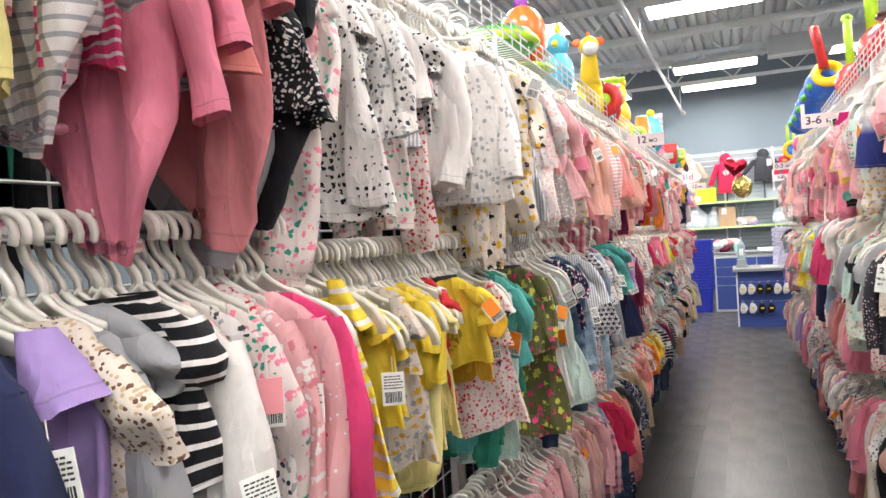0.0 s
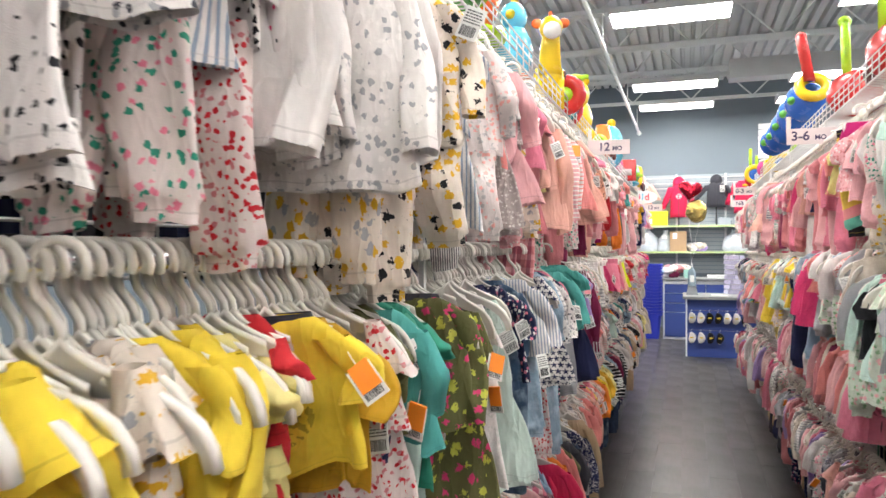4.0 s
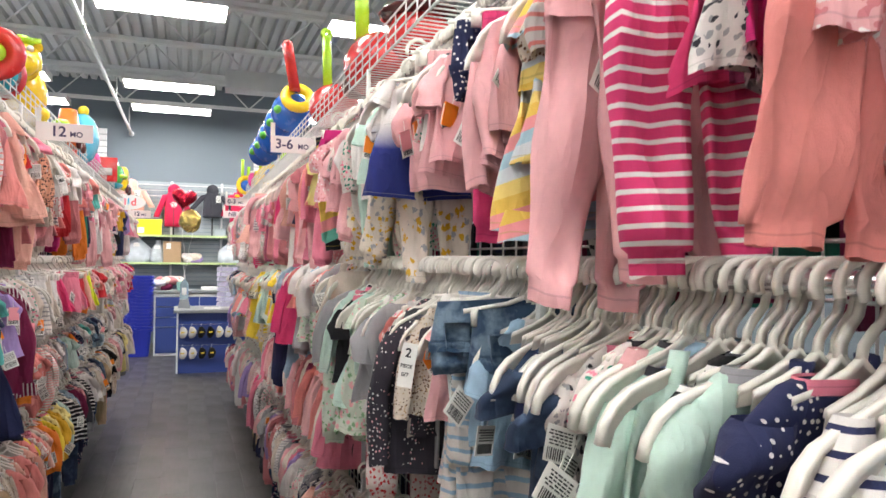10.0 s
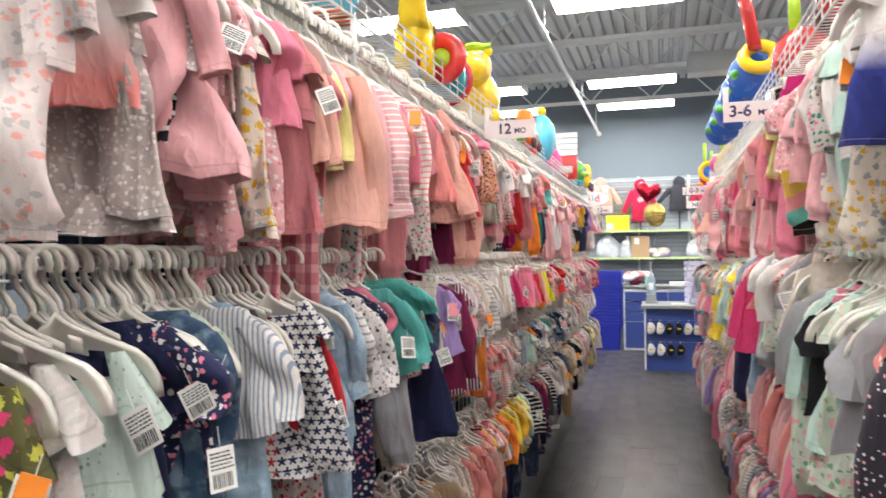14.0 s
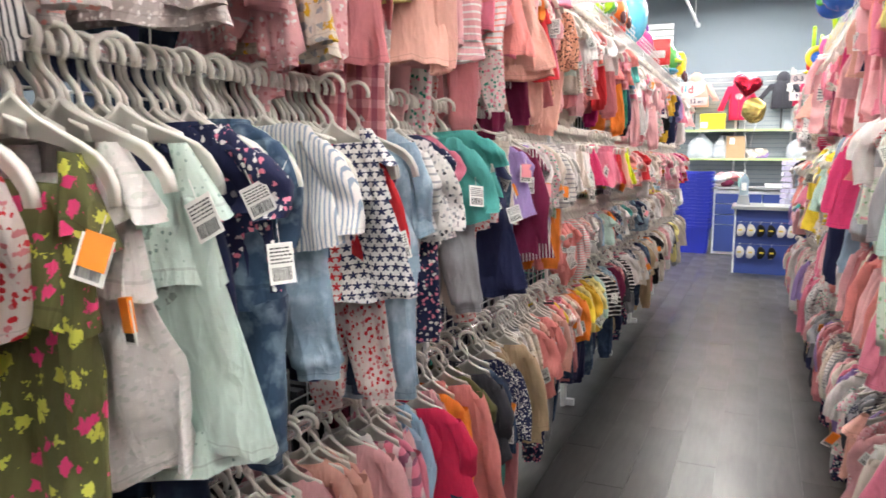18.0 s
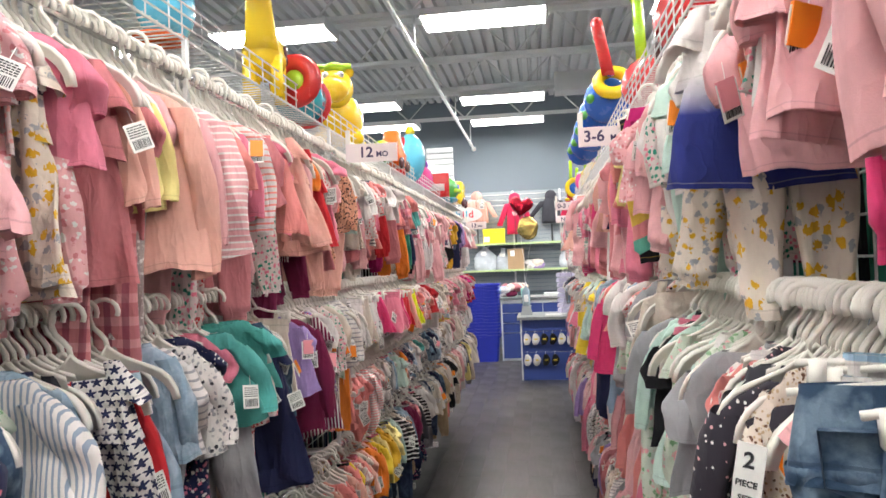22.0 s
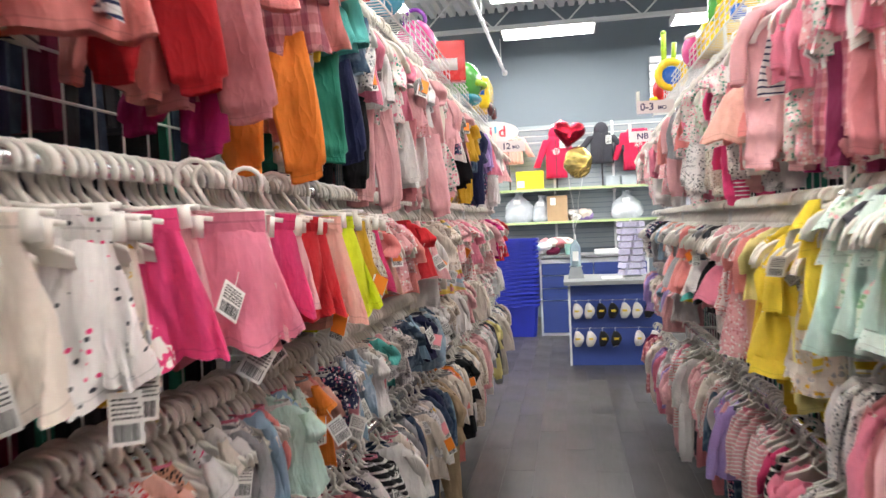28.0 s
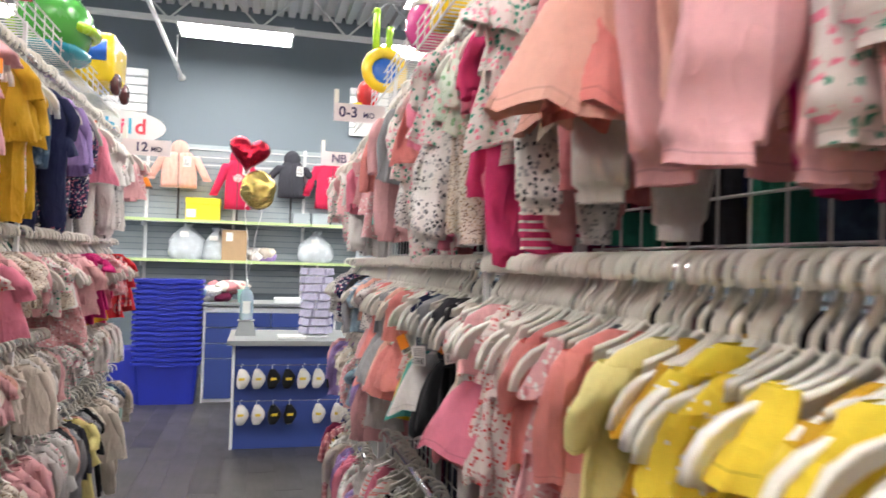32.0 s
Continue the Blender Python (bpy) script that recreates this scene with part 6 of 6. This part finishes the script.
def oval_sign():
    o = tagged(new("oval_sign"), "white oval sign with coloured lettering", "sign")
    o.location = (-0.53, 9.52, 2.16)
    b = bmesh.new()
    skin(b, [[(0.22 * math.cos(a), y, 0.085 * math.sin(a)) for a in [2 * math.pi * i / 28 for i in range(28)]] for y in (-0.004, 0.004)])
    part("board", b, M_EDGE, o)
    for k, (ch, c) in enumerate(zip("child", ((0.8, 0.2, 0.05), (0.1, 0.45, 0.7), (0.8, 0.1, 0.2), (0.1, 0.5, 0.7), (0.75, 0.08, 0.12)))):
        words(ch, 0.11, plain("sign_letter", c, 0.5, bump=0), o, pose((-0.15, -0.075, 0.0, 0.035, 0.07)[k], -0.006, 0, 90))


oval_sign()

# ---- toys on the wire shelves ----
def gloss(name, c):
    return plain(name, c, 0.25, var=0.05, bump=0.0, coat=0.3)


G = {n: gloss("toy_" + n, c) for n, c in {"yellow": (0.88, 0.60, 0.02), "blue": (0.02, 0.12, 0.50), "red": (0.62, 0.03, 0.03), "orange": (0.85, 0.16, 0.03), "lime": (0.42, 0.70, 0.03), "green": (0.08, 0.38, 0.06),
     "sky": (0.12, 0.52, 0.72), "white": (0.75, 0.72, 0.68), "purple": (0.22, 0.05, 0.35), "pink": (0.72, 0.08, 0.30), "teal": (0.03, 0.32, 0.40), "brown": (0.10, 0.03, 0.03)}.items()}
SHELF_Z = 2.205


def islands(bm):
    """Splits a bmesh into its loose pieces."""
    bm.verts.index_update()
    todo, out = set(bm.verts), []
    while todo:
        stack, got = [todo.pop()], set()
        while stack:
            v = stack.pop()
            got.add(v)
            for e in v.link_edges:
                w = e.other_vert(v)
                if w in todo:
                    todo.discard(w)
                    stack.append(w)
        b = bmesh.new()
        made = {v: b.verts.new(v.co) for v in sorted(got, key=lambda q: q.index)}
        for f in {f for v in got for f in v.link_faces}:
            b.faces.new([made[v] for v in f.verts])
        out.append(b)
    bm.free()
    return out


def toy(name, label, x, y, turn, pieces, category="toy"):
    """pieces: part name, colour, function that fills a bmesh; z is counted from the shelf."""
    o = tagged(new(name), label, category, "toys on the wire shelf")
    o.matrix_basis = pose(x, y, SHELF_Z, 0, 0, turn) @ Matrix.Scale(0.74 if name in ("toy_giraffe", "toy_bird", "toy_cactus", "toy_pot") else 0.86 if name == "toy_hippo" else 1.0, 4)
    for nm, col, fn in pieces:
        b = bmesh.new()
        fn(b)
        if nm in ("wheel", "leg", "foot", "ear", "eye", "spot"):
            for piece in islands(b):
                part(nm, piece, G[col], o, smooth=True)
        else:
            part(nm, b, G[col], o, smooth=True)


QX, QY = pose(0, 0, 0, 90), pose(0, 0, 0, 0, 90)
XL, XR = -0.66, 0.78

toy("toy_disc", "green plastic toy disc on the shelf", XL, 2.55, 0, [("disc", "green", lambda b: ball(b, (0, 0, 0.07), (0.16, 0.14, 0.07))), ("rim", "lime", lambda b: ring(b, (0, 0, 0.07), 0.15, 0.018))])
toy("toy_fish", "orange plastic fish toy with a purple fin", XL + 0.02, 2.86, 20, [("body", "orange", lambda b: ball(b, (0, 0, 0.16), (0.10, 0.17, 0.13))), ("fin", "purple", lambda b: skin(b, [oval(0, 0.26 + 0.12 * q, 0.03, 0.045 * (1 - 0.5 * q), 10) for q in (0, 0.5, 1)])),
    ("tail", "red", lambda b: ball(b, (0, 0.2, 0.18), (0.03, 0.07, 0.09))), ("base", "lime", lambda b: ball(b, (0, 0, 0.03), (0.12, 0.14, 0.03)))])
toy("toy_bird", "blue plastic bird toy with a yellow beak", XL + 0.05, 3.36, 0, [("body", "sky", lambda b: ball(b, (0, 0, 0.15), (0.09, 0.13, 0.15))), ("head", "sky", lambda b: ball(b, (0, -0.03, 0.32), (0.07, 0.08, 0.08))), ("beak", "yellow", lambda b: tube(b, (0, -0.09, 0.32), (0, -0.16, 0.30), 0.03, 10, 0, 0.004)),
    ("crest", "yellow", lambda b: ball(b, (0, 0, 0.42), (0.02, 0.04, 0.05))), ("foot", "orange", lambda b: ball(b, (0, -0.03, 0.015), (0.09, 0.1, 0.02)))])
toy("toy_giraffe", "yellow plastic giraffe rocker with white muzzle", XL + 0.08, 3.92, 15, [
    ("body", "yellow", lambda b: ball(b, (0, 0.08, 0.2), (0.10, 0.15, 0.11))), ("neck", "yellow", lambda b: skin(b, [oval(0, 0.20 + 0.22 * q, 0.075 - 0.022 * q, 0.075 - 0.015 * q, 14, 0.0 - 0.08 * q) for q in (0, 0.33, 0.66, 1)])),
    ("head", "yellow", lambda b: ball(b, (0, -0.11, 0.46), (0.07, 0.09, 0.07))), ("muzzle", "white", lambda b: ball(b, (0, -0.20, 0.42), (0.055, 0.06, 0.05))), ("ear", "orange", lambda b: (ball(b, (-0.08, -0.07, 0.5), (0.035, 0.015, 0.03)), ball(b, (0.08, -0.07, 0.5), (0.035, 0.015, 0.03)))),
    ("horn", "orange", lambda b: tube(b, (0.0, -0.08, 0.5), (0.0, -0.07, 0.57), 0.012, 8)), ("leg", "yellow", lambda b: [tube(b, (sx, sy, 0.0), (sx, sy, 0.18), 0.03, 10) for sx in (-0.06, 0.06) for sy in (0.0, 0.16)]), ("spot", "brown", lambda b: (ball(b, (0.095, 0.06, 0.22), (0.012, 0.03, 0.03)), ball(b, (0.09, 0.14, 0.2), (0.012, 0.025, 0.025))))])
toy("pull_along_toy", "red toy wheel with a green hub", XL + 0.12, 4.12, 0, [("tyre", "red", lambda b: ring(b, (0, 0, 0.1), 0.065, 0.034, QX)), ("hub", "lime", lambda b: ball(b, (0, 0, 0.1), (0.04, 0.03, 0.04)))])
toy("toy_drum", "teal and red plastic toy drum", XL + 0.06, 4.34, 0, [("drum", "teal", lambda b: tube(b, (0, -0.05, 0.09), (0, 0.07, 0.09), 0.088, 20)), ("rim", "red", lambda b: ring(b, (0, 0.08, 0.09), 0.085, 0.02, QX))])
toy("toy_hippo", "big yellow plastic hippo ride-on toy", XL + 0.04, 4.95, 10, [
    ("body", "yellow", lambda b: ball(b, (0, 0.12, 0.17), (0.13, 0.22, 0.15), u=20, v=12)), ("head", "yellow", lambda b: ball(b, (0, -0.12, 0.29), (0.10, 0.11, 0.10))), ("snout", "yellow", lambda b: ball(b, (0, -0.22, 0.26), (0.085, 0.07, 0.065))),
    ("ear", "yellow", lambda b: (ball(b, (-0.07, -0.07, 0.39), (0.03, 0.02, 0.03)), ball(b, (0.07, -0.07, 0.39), (0.03, 0.02, 0.03)))), ("cap", "lime", lambda b: (ball(b, (0, -0.12, 0.40), (0.06, 0.07, 0.03)), tube(b, (-0.1, -0.12, 0.41), (0.09, -0.12, 0.41), 0.016, 10))),
    ("foot", "yellow", lambda b: [ball(b, (sx, sy, 0.04), (0.05, 0.06, 0.04)) for sx in (-0.09, 0.09) for sy in (-0.03, 0.26)]), ("eye", "white", lambda b: (ball(b, (-0.04, -0.20, 0.345), 0.018), ball(b, (0.04, -0.20, 0.345), 0.018)))])
toy("toy_tube", "lime green toy tube on the shelf", XL + 0.12, 5.5, 0, [("tube", "lime", lambda b: ring(b, (0, 0, 0.06), 0.036, 0.022, QX)), ("sleeve", "green", lambda b: tube(b, (0, 0.02, 0.06), (0, 0.16, 0.06), 0.05, 14))])
toy("toy_car", "orange plastic toy car", XL + 0.1, 5.92, 0, [("body", "orange", lambda b: skin(b, [oval(0, z, w, d, 14) for z, w, d in ((0.03, 0.07, 0.15), (0.1, 0.075, 0.16), (0.14, 0.06, 0.1), (0.24, 0.045, 0.07))])), ("wheel", "brown", lambda b: [ring(b, (sx, sy, 0.035), 0.022, 0.014, QY) for sx in (-0.07, 0.07) for sy in (-0.09, 0.09)])])
toy("toy_arch", "light blue toy arch with a yellow ball on top", XL + 0.1, 6.55, 0, [("arch", "sky", lambda b: ball(b, (0, 0, 0.17), (0.1, 0.14, 0.17))), ("ball", "yellow", lambda b: ball(b, (0, 0, 0.36), 0.035)), ("stem", "white", lambda b: tube(b, (0, 0, 0.3), (0, 0, 0.34), 0.012, 8)), ("panel", "red", lambda b: box(b, -0.1, -0.02, -0.12, -0.09, 0.02, 0.3, 0, 0.01))])
toy("toy_box", "red and white boxed toy", XL + 0.1, 7.75, 8, [("carton", "red", lambda b: box(b, -0.11, 0.11, -0.05, 0.05, 0, 0.2, 0, 0.004)), ("flash", "white", lambda b: box(b, -0.07, 0.07, -0.054, -0.0505, 0.05, 0.11))], "boxed toy")
toy("toy_bag", "pink soft toy bag", XL + 0.02, 7.45, 0, [("bag", "pink", lambda b: ball(b, (0, 0, 0.12), (0.1, 0.08, 0.12))), ("handle", "purple", lambda b: ring(b, (0, 0, 0.24), 0.05, 0.01, QX))])
toy("toy_helmet", "green and blue toy helmet", XL + 0.08, 8.5, 0, [("shell", "green", lambda b: ball(b, (0, 0, 0.14), (0.13, 0.2, 0.13))), ("band", "lime", lambda b: ring(b, (0, 0, 0.12), 0.14, 0.02)), ("base", "teal", lambda b: ball(b, (0, 0.02, 0.04), (0.12, 0.17, 0.04)))])
toy("toy_truck", "yellow plastic toy truck with blue window", XL + 0.1, 9.1, 0, [("cab", "yellow", lambda b: box(b, -0.1, 0.1, -0.16, 0.16, 0.05, 0.27, 0, 0.03)), ("window", "blue", lambda b: box(b, -0.07, 0.07, -0.164, -0.1605, 0.14, 0.23)), ("wheel", "brown", lambda b: [ring(b, (sx, sy, 0.05), 0.03, 0.02, QY) for sx in (-0.1, 0.1) for sy in (-0.1, 0.1)])])

toy("toy_hat", "red and brown toy hat on the shelf", XR, 3.3, 0, [("brim", "brown", lambda b: ball(b, (0, 0, 0.14), (0.13, 0.14, 0.02))), ("crown", "red", lambda b: ball(b, (0, 0, 0.08), (0.1, 0.1, 0.09)))])
toy("toy_ladybird", "red plastic ladybird toy with tall lime stalk", XR, 3.75, 0, [("shell", "red", lambda b: ball(b, (0, 0.05, 0.11), (0.13, 0.19, 0.12))), ("nose", "brown", lambda b: ball(b, (-0.06, 0.2, 0.06), (0.05, 0.05, 0.05))), ("stalk", "lime", lambda b: (tube(b, (-0.05, 0.1, 0.18), (-0.06, 0.1, 0.52), 0.028, 12), ball(b, (-0.06, 0.1, 0.52), 0.03)))])
toy("toy_beetle", "red plastic beetle toy with a lime green stalk", XR - 0.02, 4.5, 0, [("shell", "red", lambda b: ball(b, (0, 0.05, 0.10), (0.12, 0.16, 0.11))), ("stalk", "lime", lambda b: (tube(b, (-0.04, 0.0, 0.15), (-0.05, 0, 0.42), 0.022, 12), ring(b, (-0.05, 0, 0.43), 0.016, 0.014, QX)))])


def caterpillar():
    o = tagged(new("toy_caterpillar"), "blue caterpillar toy with yellow collar and red antenna", "toy", "toys on the wire shelf")
    o.location = (XR - 0.1, 5.3, SHELF_Z)
    for k, (y, z, rad) in enumerate(((0.0, 0.21, 0.115), (0.2, 0.17, 0.115), (0.42, 0.13, 0.11), (0.62, 0.1, 0.1), (0.84, 0.09, 0.09))):
        b = bmesh.new()
        ball(b, (-0.02 - 0.02 * k, y, z), (rad, rad * 0.85, rad))
        seg = part("segment", b, G["blue"], o, smooth=True)
        b = bmesh.new()
        ball(b, (-0.02 - 0.02 * k - rad * 0.7, y - rad * 0.5, z), 0.025)
        part("button", b, G["green"], seg, smooth=True)
    b = bmesh.new()
    ring(b, (0.0, -0.12, 0.27), 0.07, 0.03, pose(0, 0, 0, 60))
    part("collar", b, G["yellow"], o, smooth=True)
    b = bmesh.new()
    skin(b, [oval(-0.02 - 0.05 * q, 0.3 + 0.24 * q, 0.03, 0.035, 10, -0.14 - 0.04 * q) for q in (0, 0.3, 0.7, 1)])
    ball(b, (-0.07, -0.18, 0.54), (0.03, 0.035, 0.03))
    part("antenna", b, G["red"], o, smooth=True)


caterpillar()
toy("toy_sprout", "small toy with lime and purple stalks", XR - 0.04, 7.2, 0, [("base", "yellow", lambda b: ring(b, (0, 0, 0.07), 0.06, 0.03, QX)), ("disc", "blue", lambda b: ball(b, (0, 0, 0.07), (0.05, 0.03, 0.05))), ("stalk", "lime", lambda b: (tube(b, (-0.06, 0, 0.1), (-0.09, 0, 0.33), 0.016, 10), tube(b, (0.08, 0, 0.1), (0.13, 0, 0.28), 0.022, 10))), ("horn", "purple", lambda b: tube(b, (0.0, 0, 0.1), (-0.02, 0, 0.36), 0.018, 10))])
toy("toy_pot", "pink plastic toy with white lid", XR - 0.08, 7.9, 0, [("pot", "pink", lambda b: ball(b, (0, 0, 0.12), (0.1, 0.1, 0.12))), ("lid", "white", lambda b: ball(b, (0, 0, 0.21), (0.08, 0.08, 0.03)))])
toy("toy_blocks", "yellow and green plastic toy blocks", XR - 0.02, 7.6, 0, [("block", "yellow", lambda b: box(b, -0.1, 0.1, -0.1, 0.1, 0, 0.13, 0, 0.015)), ("column", "green", lambda b: tube(b, (0, 0, 0.13), (0, 0, 0.3), 0.06, 14))])
toy("toy_cactus", "lime cactus toy in a yellow and blue ring", XR - 0.12, 8.5, 0, [("ring", "yellow", lambda b: ring(b, (0, 0, 0.13), 0.1, 0.032, QX)), ("disc", "blue", lambda b: ball(b, (0, 0, 0.11), (0.085, 0.04, 0.085))), ("stem", "lime", lambda b: (tube(b, (-0.05, 0.02, 0.22), (-0.05, 0.02, 0.46), 0.022, 10), tube(b, (0.02, 0.02, 0.22), (0.03, 0.02, 0.38), 0.02, 10), ball(b, (-0.05, 0.02, 0.46), 0.024)))])
toy("toy_fox", "small red and yellow hanging toy", XR - 0.14, 8.85, 0, [("body", "red", lambda b: ball(b, (0, 0, 0.07), (0.05, 0.05, 0.07))), ("foot", "yellow", lambda b: ball(b, (-0.04, 0, 0.015), (0.03, 0.03, 0.015)))])

# ---- floor planks ----
def planks():
    fl = bpy.data.objects["floor"]
    bm = bmesh.new()
    box(bm, -0.0885, 0.0885, -0.609, 0.609, -0.004, 0.0)
    me = mesh_of("plank", bm, M_FLOOR, smooth=False)
    n = 0
    for c in range(9):
        x = -0.66 + c * 0.18
        y = 1.2 - 0.4 * (c % 3)
        while y < 15.0:
            p = new("plank", me)
            p.parent = fl
            p.location = (x, y, 0)
            y += 1.22
            n += 1
    for c in list(range(-8, 0)) + list(range(9, 15)):
        x = -0.66 + c * 0.18
        y = 10.9 - 0.4 * (c % 3)
        while y < 14.6:
            p = new("plank", me)
            p.parent = fl
            p.location = (x, y, 0)
            y += 1.22
            n += 1
    return n


planks()
